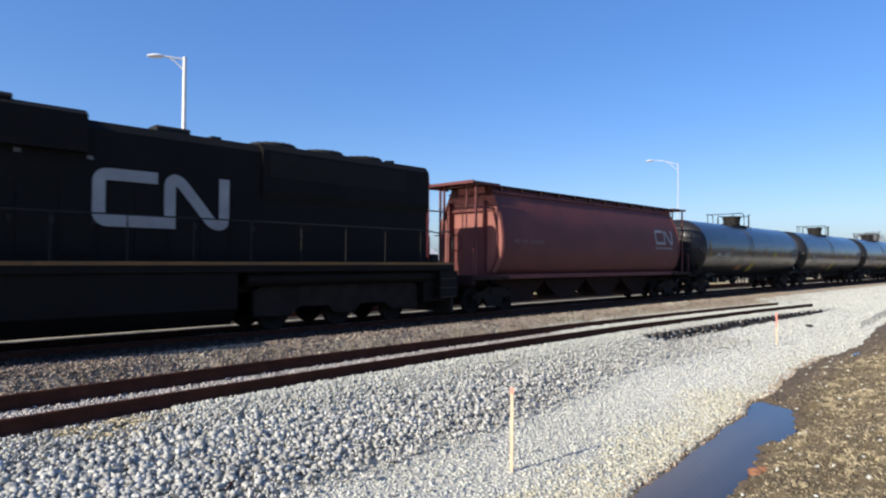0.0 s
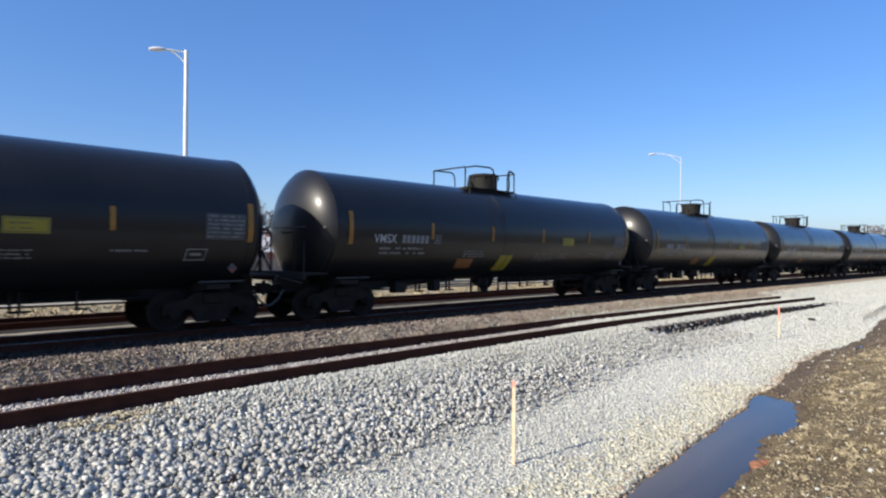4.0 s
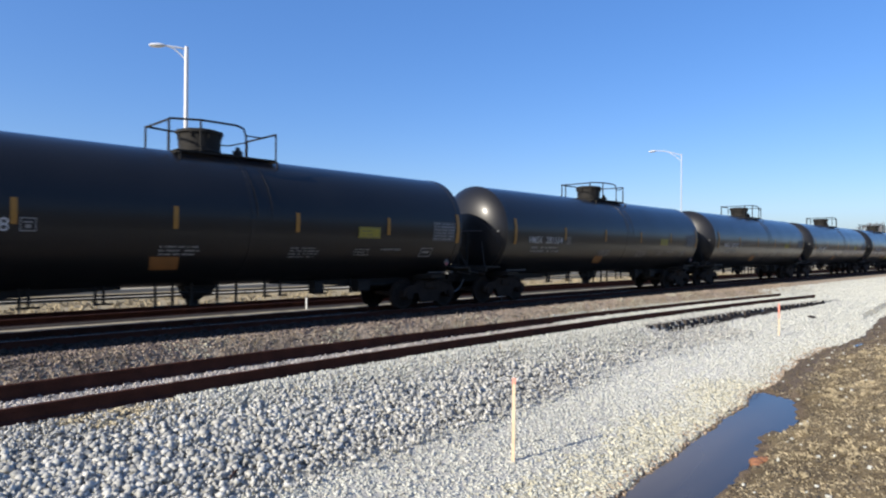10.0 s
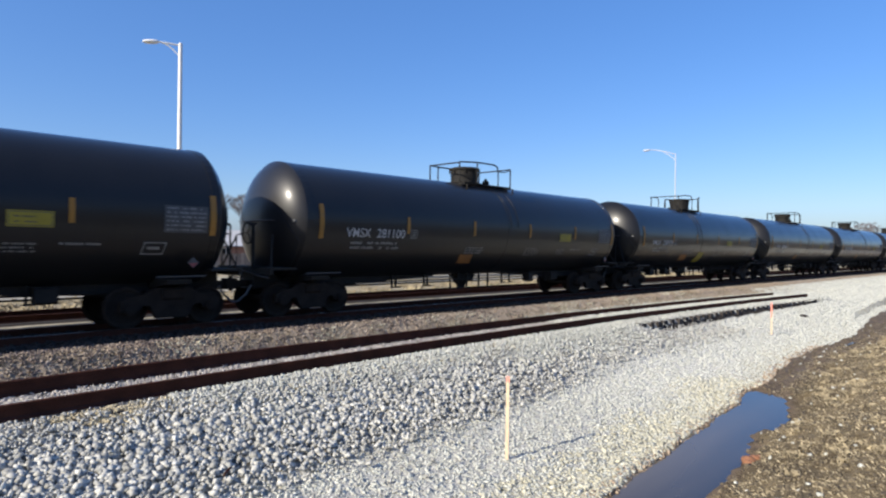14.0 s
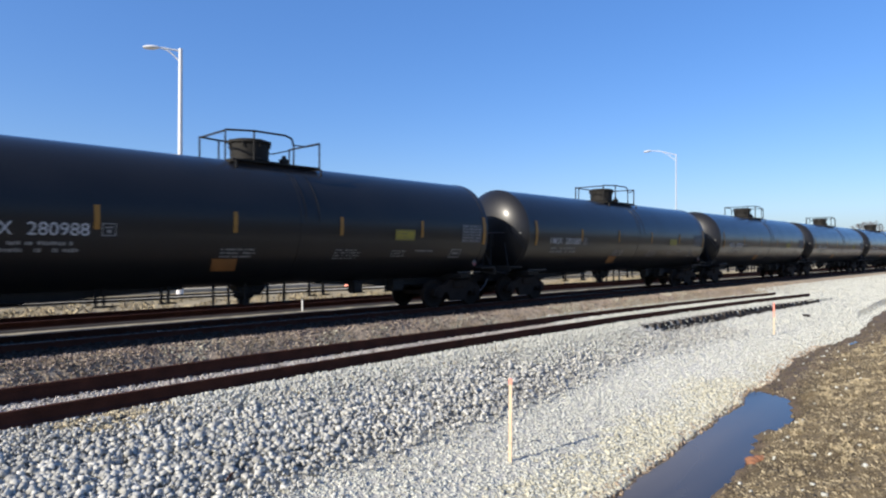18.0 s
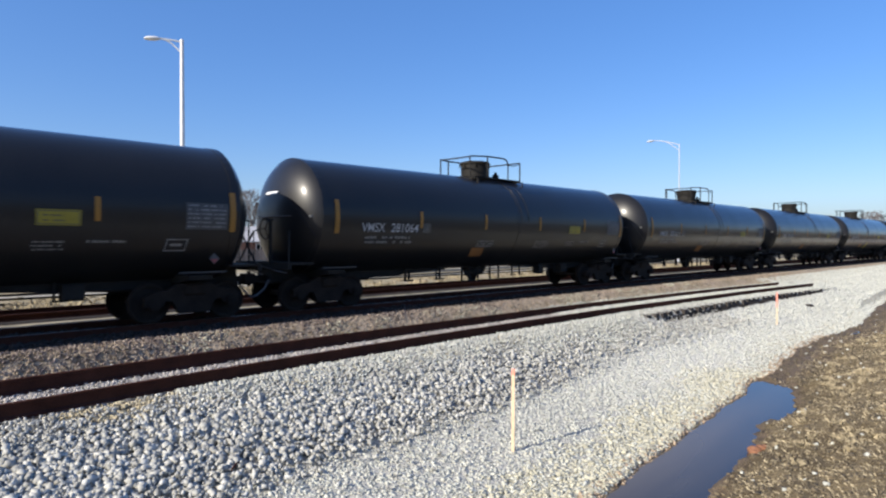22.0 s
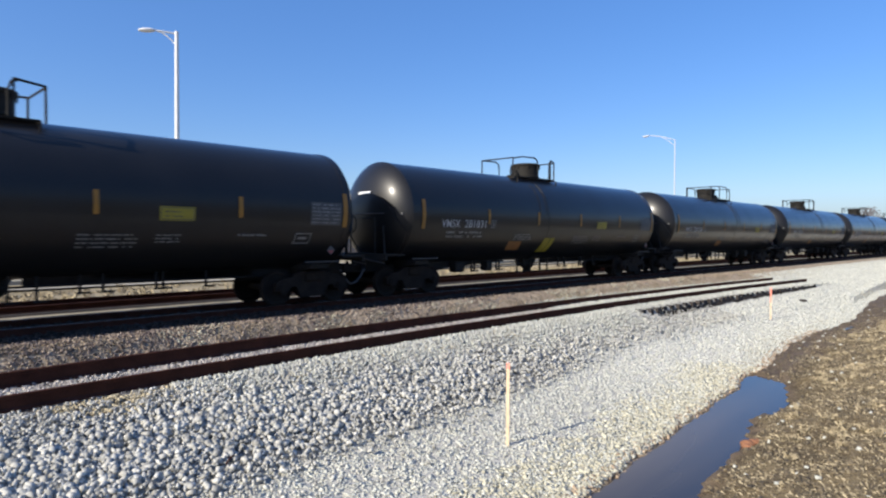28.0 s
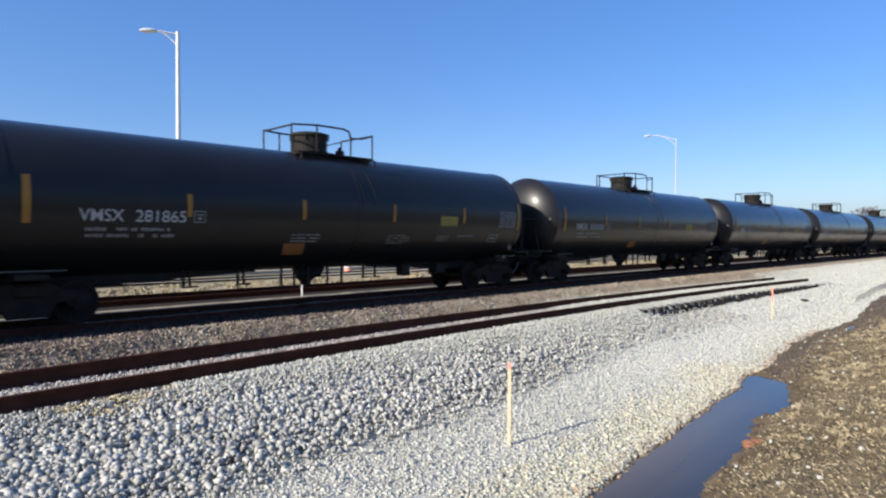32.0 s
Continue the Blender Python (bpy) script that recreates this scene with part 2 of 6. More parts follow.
    def mesh(self, name, material, smooth=False, angle=35):
        me = bpy.data.meshes.new(name)
        me.from_pydata(self.v, [], self.f)
        me.materials.append(material)
        bm = bmesh.new()
        bm.from_mesh(me)
        bmesh.ops.recalc_face_normals(bm, faces=bm.faces)
        if smooth:
            for f in bm.faces:
                f.smooth = True
            for e in bm.edges:
                if len(e.link_faces) == 2 and e.calc_face_angle(0) > radians(angle):
                    e.smooth = False
        bm.to_mesh(me)
        bm.free()
        return me


def raise_body(car, lift, keep):
    # lifts all direct parts but the running gear
    for ob in car.children:
        if ob.name.split(".")[0] not in keep:
            ob.location.z += lift


def thing(name, label, category, group="", kind="", at=None):
    ob = tagged(new(name), label, category, group, kind)
    if at is not None:
        ob.matrix_basis = at
    return ob


def part(name, shape, material, parent, label="", smooth=False, at=None):
    ob = new(name, shape.mesh(name, material, smooth) if isinstance(shape, Shape) else shape)
    ob.parent = parent
    if at is not None:
        ob.matrix_basis = at
    return tagged(ob, label, kind="stuff" if name in PRINT else "")


PRINT = ("load_stencil", "test_stencil", "small_print", "notice_print", "data_print", "address_line", "car_marking", "number_bars", "class_decal", "framed_decal")


# ---- the line of the track ----
DIST, BEND, RAIL = 15.452, 0.000443, 0.75


def main_y(x):
    # the main track's centre line: straight, then gently bending
    x = np.asarray(x, float)
    c = np.clip(x, -100, 110)
    return DIST - BEND * c * c / 2 - BEND * c * (x - c)


def main_turn(x):
    return math.atan(-BEND * max(-100, min(110, x)))


def on_main(x, side=0.0):
    a = main_turn(x)
    return pose(x - side * math.sin(a), float(main_y(x)) + side * math.cos(a), 0, 0, 0, math.degrees(a))


def side_y(x):
    # the siding's near rail
    x = np.asarray(x, float)
    c = np.clip(x, 0, 60)
    return 9.834 + 0.0725 * x - 0.00245 * c * c


SIDE_FOOT = -0.51


def side_top(x, far):
    # rail head of the siding; the far rail lies a little high near the viewer
    near = 1 - min(1.0, max(0.0, (x - 6) / 9))
    sag = min(1.0, max(0.0, (x - 18) / 6))
    return -0.30 + (0.045 if far else 0.012) * near - 0.025 * sag


def train_x(car, t):
    # where a car's middle stands on the line; the train slowly gains speed
    return 42.219 + 18.1 * car -10.5897 * t -0.02019 * t * t +0.0000525 * t ** 3


# ---- the ground: one sheet to the horizon ----
def smooth01(a):
    a = np.clip(a, 0, 1)
    return a * a * (3 - 2 * a)


def wobble(x, y, scale, seed=0.0):
    # cheap rolling unevenness, about -1 to 1
    s = scale
    return (np.sin(x * s + 1.3 * np.sin(y * s * 0.7 + seed)) + np.sin(y * s * 1.37 + 1.7 * np.sin(x * s * 0.61 + 2 * seed) + 1.1)
            + 0.6 * np.sin((x + y) * s * 2.3 + seed * 3) + 0.5 * np.sin((x - 1.7 * y) * s * 3.1 + seed)) / 3.1


WATER = -1.345


def gravel_edge(x):
    # where the pale gravel gives way to puddle and mud
    x = np.asarray(x, float)
    return np.interp(x, [-30, 0, 5, 7.3, 8.4, 9.3, 10.6, 12.4, 13.7, 15.0, 16, 18.1, 20.2, 23.1, 25.1, 28.3, 36, 42, 60, 200], [2.4, 3.1, 3.73, 4.07, 4.24, 4.28, 4.43, 4.64, 4.70, 4.98, 4.86, 5.16, 5.42, 5.52, 5.36, 5.34, 6.15, 6.5, 6.9, 8]) + 0.07 * wobble(x, x * 0.3, 2.1)


def puddle_edge(x):
    # the mud side of the puddle
    x = np.asarray(x, float)
    return np.interp(x, [-30, 0, 5, 7.2, 8.2, 9.15, 10.1, 10.5, 11.5, 12.0, 12.85, 14.1, 14.8, 15.15, 15.4], [0.6, 1.6, 2.5, 2.93, 3.12, 3.23, 3.28, 3.42, 3.66, 3.62, 3.6, 3.74, 4.0, 4.4, 4.9]) + 0.06 * wobble(x, x * 0.7, 3.3, 1.0)


def ground_z(x, y):
    dm = y - main_y(x)
    ds = y - side_y(x)
    z_main = np.interp(dm, [-4.1, -3.3, -2.8, -2.3, -1.75, 1.9, 3.0, 6.6, 8.5, 14, 20], [-0.48, -0.29, -0.15, -0.11, -0.15, -0.17, -0.30, -0.28, -0.46, -0.45, -0.45])
    fade = smooth01((np.asarray(x) - 37.4) / 4)
    z_side = np.interp(ds, [-3.1, -2.6, -0.95, -0.5, 2.2, 2.8], [-1.22, -1.13, -0.62, -0.545, -0.515, -0.5])
    z_side = z_side + 0.045 * smooth01((np.asarray(x) - 16.5) / 3) * smooth01((ds + 1.1) / 0.4)
    # the last stretch lies on a low bank with the tie ends laid bare along its foot
    bank_end = smooth01((np.asarray(x) - 18.8) / 1.2)
    z_side = np.where(ds > -1.0, z_side * (1 - bank_end) + bank_end * np.maximum(z_side, -0.60), z_side)
    taper = np.clip((np.asarray(x) - 19) / 17, 0, 1)
    bare = bank_end * smooth01((-0.95 + 0.17 * taper - ds) / 0.08) * smooth01((2.4 + ds) / 0.8)
    z_side = z_side - (0.16 - 0.07 * taper) * bare
    z_side = z_side * (1 - fade) + fade * np.interp(ds, [-4, 2.5], [-1.2, -0.6])
    blend = smooth01((ds - 2.0) / 0.9)
    z = z_side * (1 - blend) + np.maximum(z_main, -0.52) * blend
    ge = gravel_edge(x)
    low = -1.215 + np.clip((side_y(x) - 3.1 - y) / np.maximum(0.5, side_y(x) - 3.1 - ge), 0, 1) * -0.09
    z = np.where(ds < -3.1, low, z)
    # gravel runs down into the hollow, the mud rises from it towards the viewer's bank
    z = np.where(y < ge, WATER + 0.03, z)
    z = np.where((y < ge + 0.5) & (y >= ge), np.minimum(z, WATER + 0.035 + (y - ge) * 0.12), z)
    pe = np.minimum(puddle_edge(x), ge)
    wet = (np.asarray(x) < 15.35) & (y < ge - 0.02) & (y > pe)
    z = np.where(wet, WATER - 0.012 - 0.05 * smooth01(np.minimum(ge - y, y - pe) / 0.4), z)
    bank = np.where(np.asarray(x) < 13, pe, np.where(np.asarray(x) < 15.35, np.minimum(pe, ge - 0.9), ge - 0.9))
    rise = np.clip(bank - y, 0, 12)
    z = np.where(y < bank, WATER + 0.02 + 0.10 * smooth01(rise / 0.5) + 0.30 * np.clip(rise - 0.2, 0, 4), z)
    z = np.where(y < -2, np.minimum(z, 0.12), z)
    return z


def stones_noise(x, y):
    ds = y - side_y(x)
    dm = y - main_y(x)
    mud = y < gravel_edge(x)
    amp = np.where(mud, 0.014, np.where(ds < -0.6, 0.018, np.where((dm > -7) & (dm < 4), 0.02, 0.03)))
    amp = np.where((ds > -0.55) & (ds < 2.1), 0.012, amp)
    return amp


GRID = {}


def sheet_z(x, y):
    # the height of the finished ground sheet under a point
    xs, ys, gz = GRID["x"], GRID["y"], GRID["z"]
    i = np.clip(np.searchsorted(xs, x) - 1, 0, len(xs) - 2)
    j = np.clip(np.searchsorted(ys, y) - 1, 0, len(ys) - 2)
    u, v = (x - xs[i]) / (xs[i + 1] - xs[i]), (y - ys[j]) / (ys[j + 1] - ys[j])
    return gz[i, j] * (1 - u) * (1 - v) + gz[i + 1, j] * u * (1 - v) + gz[i, j + 1] * (1 - u) * v + gz[i + 1, j + 1] * u * v


def sheet():
    def steps(*runs):
        out = []
        for a, b, s in runs:
            out += list(np.arange(a, b, s))
        return np.array(out + [runs[-1][1]])
    xs = steps((-3000, -300, 450), (-300, -60, 30), (-60, -6, 2.0), (-6, 0, 0.5), (0, 16, 0.1), (16, 40, 0.25), (40, 130, 1.5), (130, 400, 30), (400, 3400, 500))
    ys = steps((-3000, -300, 450), (-300, -20, 28), (-20, 0, 1.0), (0, 1.5, 0.25), (1.5, 11, 0.1), (11, 23, 0.16), (23, 60, 1.6), (60, 300, 20), (300, 3400, 500))
    gx, gy = np.meshgrid(xs, ys, indexing="ij")
    gz = ground_z(gx, gy)
    amp = stones_noise(gx, gy)
    near = (gx > -2) & (gx < 40) & (gy > 1.5) & (gy < 17.5)
    gz = gz + np.where(near, np.random.uniform(-1, 1, gx.shape) * amp, 0)
    mud = (gy < gravel_edge(gx)) & (gy > -20) & (gx > -5) & (gx < 60)
    wet = (gx < 15.35) & (gy > np.minimum(puddle_edge(gx), gravel_edge(gx))) & mud
    gz = gz + np.where(mud & ~wet, 0.07 * wobble(gx, gy, 1.9, 0.4) + 0.035 * wobble(gx, gy, 6.0, 1.4), 0)
    far = np.hypot(gx, gy) > 160
    gz = np.where(far, -0.6, gz)
    nx, ny = gx.shape
    GRID.update(x=xs, y=ys, z=gz)
    me = bpy.data.meshes.new("ground")
    co = np.stack([gx, gy, gz], -1).reshape(-1, 3)
    idx = np.arange(nx * ny).reshape(nx, ny)
    quads = np.stack([idx[:-1, :-1], idx[1:, :-1], idx[1:, 1:], idx[:-1, 1:]], -1).reshape(-1, 4)
    me.vertices.add(len(co))
    me.vertices.foreach_set("co", co.ravel())
    me.loops.add(quads.size)
    me.loops.foreach_set("vertex_index", quads.ravel())
    me.polygons.add(len(quads))
    me.polygons.foreach_set("loop_start", np.arange(0, quads.size, 4))
    me.update(calc_edges=True)
    # which soil lies where: pale gravel, brown ballast, mud; the rest is dry grass
    ds, dm = gy - side_y(gx), gy - main_y(gx)
    jit = 0.18 * wobble(gx, gy, 3.1, 2.0)
    end = smooth01((gx - 30) / 10)
    pale = smooth01((gy - gravel_edge(gx)) / 0.15 + 0.5) * np.maximum(smooth01((2.3 + jit * 1.5 - ds) / 0.5), smooth01((gx - 13) / 8) * smooth01((-3.3 - 0.9 * (1 - end) + 2 * jit - dm) / 0.6)) * (gx > -40) * (gx < 110)
    brown = smooth01((ds - 1.9 - jit) / 0.5) * smooth01((2.4 + jit - dm) / 0.6)
    pale = np.maximum(pale, 0.35 * smooth01((dm - 3.5) / 0.1) * smooth01((3.95 - dm) / 0.1))
    muddy = smooth01((gravel_edge(gx) + 0.05 - gy) / 0.2) * smooth01((gy + 14) / 6)
    col = np.stack([pale, brown, muddy, np.ones_like(pale)], -1).reshape(-1, 4)
    layer = me.color_attributes.new("soil", "FLOAT_COLOR", "POINT")
    layer.data.foreach_set("color", col.astype(np.float32).ravel())
    # a second set: wet mud, painted train and tie-end shade, painted shade between stones
    ge = gravel_edge(gx)
    soak = smooth01((gx - 12.5) / 3) * smooth01((ge + 0.12 + 0.6 * jit - gy) / 0.15) * smooth01((gy - ge + 0.85 + 0.03 * (gx - 14) + 2.0 * jit) / 0.3)
    shore = smooth01((gy - np.minimum(puddle_edge(gx), ge) + 0.22 + 0.5 * jit) / 0.15) * (gx < 15.6) * (gy < ge)
    # the train's shade painted as near-black ground; also the second track's dark ground
    shade_dark = np.maximum(smooth01((dm + 2.2 + 0.5 * jit) / 0.3) * smooth01((3.66 + 0.4 * jit - dm) / 0.12), smooth01((dm - 3.85 - 0.3 * jit) / 0.1) * smooth01((6.2 + jit - dm) / 0.3))
    # painted shade along the bare tie ends
    shade_dark = np.maximum(shade_dark, smooth01((gx - 19.6) / 0.8) * (gx < 36.2) * (ds > -1.13 + 0.01 * (gx - 19)) * (ds < -0.9 + 0.01 * (gx - 19)))
    # shade in the gaps between coarse stones, painted on the pale soil
    void_shade = smooth01((ds + 3.5 + 2 * jit) / 1.4) * smooth01((-0.45 - ds) / 0.2) * smooth01((16 - gx) / 6)
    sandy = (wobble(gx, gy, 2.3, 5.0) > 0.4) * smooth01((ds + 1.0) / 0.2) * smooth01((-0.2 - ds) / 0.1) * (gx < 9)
    void_shade = np.maximum(void_shade * (1 - sandy), 0.35 * (gy > ge + 0.25) * smooth01((-0.6 - ds) / 0.3) * smooth01((15 - gx) / 6))
    tan = smooth01((gravel_edge(gx) + 1.3 + 2.5 * jit - gy) / 1.2) * (gy > ge)
    col = np.stack([np.maximum(soak, shore), shade_dark, void_shade, np.maximum(tan, 0.8 * sandy)], -1).reshape(-1, 4)
    layer = me.color_attributes.new("stain_shade", "FLOAT_COLOR", "POINT")
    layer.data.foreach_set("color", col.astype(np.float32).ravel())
    return me


def soil_material():
    m = bpy.data.materials.new("soil")
    m.use_nodes = True
    nodes, links = m.node_tree.nodes, m.node_tree.links
    bsdf = nodes["Principled BSDF"]
    bsdf.inputs["Roughness"].default_value = 0.95
    bsdf.inputs["Specular IOR Level"].default_value = 0.2
    coord = nodes.new("ShaderNodeTexCoord")
    att = nodes.new("ShaderNodeAttribute")
    att.attribute_name = "soil"
    sep = nodes.new("ShaderNodeSeparateColor")
    links.new(att.outputs["Color"], sep.inputs[0])
    att2 = nodes.new("ShaderNodeAttribute")
    att2.attribute_name = "stain_shade"
    sep2 = nodes.new("ShaderNodeSeparateColor")
    links.new(att2.outputs["Color"], sep2.inputs[0])

    def noise_at(scale, detail=5):
        n = nodes.new("ShaderNodeTexNoise")
        n.inputs["Scale"].default_value, n.inputs["Detail"].default_value = scale, detail
        links.new(coord.outputs["Object"], n.inputs["Vector"])
        return n.outputs[0]

    def ramp(src, *stops):
        r = nodes.new("ShaderNodeValToRGB")
        for i, (p, c) in enumerate(stops):
            e = r.color_ramp.elements[i] if i < 2 else r.color_ramp.elements.new(p)
            e.position, e.color = p, (*c, 1)
        links.new(src, r.inputs[0])
        return r.outputs[0]

    def mix(f, a, b):
        x = nodes.new("ShaderNodeMix")
        x.data_type = "RGBA"
        links.new(f, x.inputs[0])
        links.new(a, x.inputs[6])
        links.new(b, x.inputs[7])
        return x.outputs[2]

    cell = nodes.new("ShaderNodeTexVoronoi")
    cell.inputs["Scale"].default_value = 24
    links.new(coord.outputs["Object"], cell.inputs["Vector"])
    cellv = nodes.new("ShaderNodeSeparateColor")
    links.new(cell.outputs["Color"], cellv.inputs[0])
    broad, fine, mid = noise_at(0.45), noise_at(34), noise_at(4)
    grass = mix(mid, ramp(broad, (0.3, (0.25, 0.205, 0.12)), (0.7, (0.42, 0.345, 0.225))), ramp(fine, (0.3, (0.17, 0.15, 0.085)), (0.7, (0.44, 0.36, 0.235))))
    pale = mix(cellv.outputs[0], ramp(fine, (0.3, (0.48, 0.465, 0.41)), (0.7, (0.62, 0.60, 0.53))), ramp(mid, (0.35, (0.59, 0.57, 0.51)), (0.65, (0.64, 0.61, 0.52))))
    brown = mix(cellv.outputs[0], ramp(mid, (0.36, (0.21, 0.162, 0.108)), (0.64, (0.48, 0.385, 0.265))), ramp(fine, (0.35, (0.24, 0.19, 0.143)), (0.65, (0.50, 0.405, 0.30))))
    mudc = mix(fine, ramp(broad, (0.38, (0.06, 0.043, 0.025)), (0.62, (0.165, 0.127, 0.073))), ramp(mid, (0.38, (0.082, 0.062, 0.037)), (0.62, (0.225, 0.176, 0.102))))
    c = mix(sep.outputs[1], grass, brown)
    c = mix(sep.outputs[0], c, pale)
    buff = ramp(fine, (0.3, (0.46, 0.415, 0.30)), (0.7, (0.58, 0.535, 0.405)))
    c = mix(att2.outputs["Alpha"], c, buff)
    # dark grey for the painted shade between the stones
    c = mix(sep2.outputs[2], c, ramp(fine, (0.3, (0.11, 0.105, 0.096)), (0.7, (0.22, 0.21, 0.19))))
    # near-black of the painted shade and of the second track's ground
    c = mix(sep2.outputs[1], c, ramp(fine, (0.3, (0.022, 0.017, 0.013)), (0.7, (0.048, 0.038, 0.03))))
    c = mix(sep.outputs[2], c, mudc)
    c = mix(sep2.outputs[0], c, ramp(mid, (0.35, (0.095, 0.068, 0.043)), (0.65, (0.165, 0.122, 0.077))))
    shine = nodes.new("ShaderNodeMapRange")
    shine.inputs["To Min"].default_value, shine.inputs["To Max"].default_value = 0.95, 0.65
    links.new(sep2.outputs[0], shine.inputs["Value"])
    links.new(shine.outputs[0], bsdf.inputs["Roughness"])
    links.new(c, bsdf.inputs["Base Color"])
    bp = nodes.new("ShaderNodeBump")
    bp.inputs["Strength"].default_value, bp.inputs["Distance"].default_value = 0.7, 0.03
    add = nodes.new("ShaderNodeMath")
    links.new(cell.outputs["Distance"], add.inputs[0])
    links.new(fine, add.inputs[1])
    links.new(add.outputs[0], bp.inputs["Height"])
    links.new(bp.outputs[0], bsdf.inputs["Normal"])
    return m


ground = tagged(new("ground", sheet()), "pale gravel, brown ballast, mud and dry grass", "ground", kind="structure")
ground.data.materials.append(soil_material())

# water of the puddle, a level sheet in the hollow
wm = bpy.data.materials.new("puddle_water")
wm.use_nodes = True
wb = wm.node_tree.nodes["Principled BSDF"]
wb.inputs["Roughness"].default_value = 0.05
wb.inputs["IOR"].default_value = 1.40
wnz, wbp = wm.node_tree.nodes.new("ShaderNodeTexNoise"), wm.node_tree.nodes.new("ShaderNodeBump")
wnz.inputs["Scale"].default_value = 5
wbp.inputs["Strength"].default_value, wbp.inputs["Distance"].default_value = 0.06, 0.01
murk, silt = wm.node_tree.nodes.new("ShaderNodeTexNoise"), wm.node_tree.nodes.new("ShaderNodeValToRGB")
murk.inputs["Scale"].default_value, murk.inputs["Detail"].default_value = 1.4, 4
silt.color_ramp.elements[0].position, silt.color_ramp.elements[0].color = 0.42, (0.045, 0.040, 0.036, 1)
silt.color_ramp.elements[1].position, silt.color_ramp.elements[1].color = 0.68, (0.15, 0.118, 0.08, 1)
wm.node_tree.links.new(murk.outputs[0], silt.inputs[0])
wm.node_tree.links.new(silt.outputs[0], wb.inputs["Base Color"])
wm.node_tree.links.new(wnz.outputs[0], wbp.inputs["Height"])
wm.node_tree.links.new(wbp.outputs[0], wb.inputs["Normal"])


def puddle():
    s = Shape()
    xs = np.linspace(-6, 15.42, 64)
    top, low = gravel_edge(xs) + 0.12, np.minimum(puddle_edge(xs), gravel_edge(xs)) - 0.1
    vs = [(x, y, WATER) for x, y in zip(xs, top)] + [(x, y, WATER) for x, y in zip(xs, low)]
    n = len(xs)
    return s.add(vs, [(n + i, n + i + 1, i + 1, i) for i in range(n - 1)])


water = tagged(new("puddle_water", puddle().mesh("puddle_water", wm)), "shallow blue-reflecting puddle beside the gravel", "puddle", kind="structure")


# ---- rails and ties ----
def rail_shape(line, xs, top, foot=None):
    # a rail of real section swept along a line y(x); top is a height or a function of x
    sec = [(-0.07, -0.18), (0.07, -0.18), (0.07, -0.165), (0.013, -0.14), (0.012, -0.045), (0.036, -0.036), (0.036, -0.004), (0.028, 0), (-0.028, 0), (-0.036, -0.004), (-0.036, -0.036), (-0.012, -0.045), (-0.013, -0.14), (-0.07, -0.165)]
    s = Shape()
    n = len(sec)
    vs, fs = [], []
    for x in xs:
        y = float(line(x))
        g = float(line(x + 0.1) - line(x - 0.1)) / 0.2
        nx, ny = -g / math.hypot(1, g), 1 / math.hypot(1, g)
        z = top(x) if callable(top) else top
        k = 1.0 if foot is None else (z - foot) / 0.18
        vs += [(x + nx * a, y + ny * a, z + b * k) for a, b in sec]
    for i in range(len(xs) - 1):
        fs += [(i * n + j, i * n + (j + 1) % n, (i + 1) * n + (j + 1) % n, (i + 1) * n + j) for j in range(n)]
    m = (len(xs) - 1) * n
    return s.add(vs, fs + [tuple(range(n - 1, -1, -1)), tuple(range(m, m + n))])


def head_strip(line, xs, top):
    s = Shape()
    vs = []
    for x in xs:
        y = float(line(x))
        vs += [(x, y - 0.024, top + 0.0015), (x, y + 0.024, top + 0.0015)]
    return s.add(vs, [(2 * i, 2 * i + 2, 2 * i + 3, 2 * i + 1) for i in range(len(xs) - 1)])


main_track = thing("main_track", "railway main track on brown ballast under the train", "railway track", kind="structure")
long_xs = list(np.arange(-70, 260, 4.0))
for off in (-RAIL, RAIL):
    r = part("rail", rail_shape(lambda x: main_y(x) + off, long_xs, 0.0), RUST, main_track, "rusty steel rail with a worn top")
    part("running_surface", head_strip(lambda x: main_y(x) + off, long_xs, 0.0), SHINE, r, "bright worn rail head")
siding = thing("siding_track", "rusty unfinished siding track ending in the gravel", "railway track", kind="structure")
for off, end in ((0.0, 37.2), (1.505, 36.8)):
    xs = list(np.arange(-40, end, 0.8)) + [end]
    part("rail", rail_shape(lambda x: side_y(x) + off, xs, lambda x: side_top(x, off > 0), SIDE_FOOT), RUST, siding, "rusty brown rail with a cut end")

tie_mesh = Shape().box(-0.115, 0.115, -1.3, 1.3, -0.17, 0, 0.012).mesh("tie", TIE)
for i in range(116):
    x = -10 + 0.56 * i
    p = part("tie", tie_mesh, TIE, main_track, at=on_main(x) @ pose(0, 0, -0.165, 0, 0, random.uniform(-1, 1)))
end_tie = Shape().box(-0.115, 0.115, -1.55, 1.55, -0.25, 0, 0.012).mesh("tie", TIE)
for i in range(84):
    x = -8 + 0.53 * i
    a = math.degrees(math.atan(float(side_y(x + 0.1) - side_y(x - 0.1)) / 0.2))
    y = float(side_y(x))
    if x < 18.6:
        part("tie", tie_mesh, TIE, siding, at=pose(x, y + 0.75 + random.uniform(-0.05, 0.05), -0.522, 0, 0, a + random.uniform(-1.5, 1.5)))
    else:
        part("tie", end_tie, TIE, siding, at=pose(x, y + 0.55 + 0.01 * (x - 19) + random.uniform(-0.04, 0.04), -0.514, 0, 0, a + random.uniform(-1.5, 1.5)))


second = thing("second_track", "rusty disused track beyond the main line", "railway track", kind="structure")
for off in (4.15, 5.65):
    part("rail", rail_shape(lambda x: main_y(x) + off, long_xs, -0.04), RUST, second, "rusty brown rail")
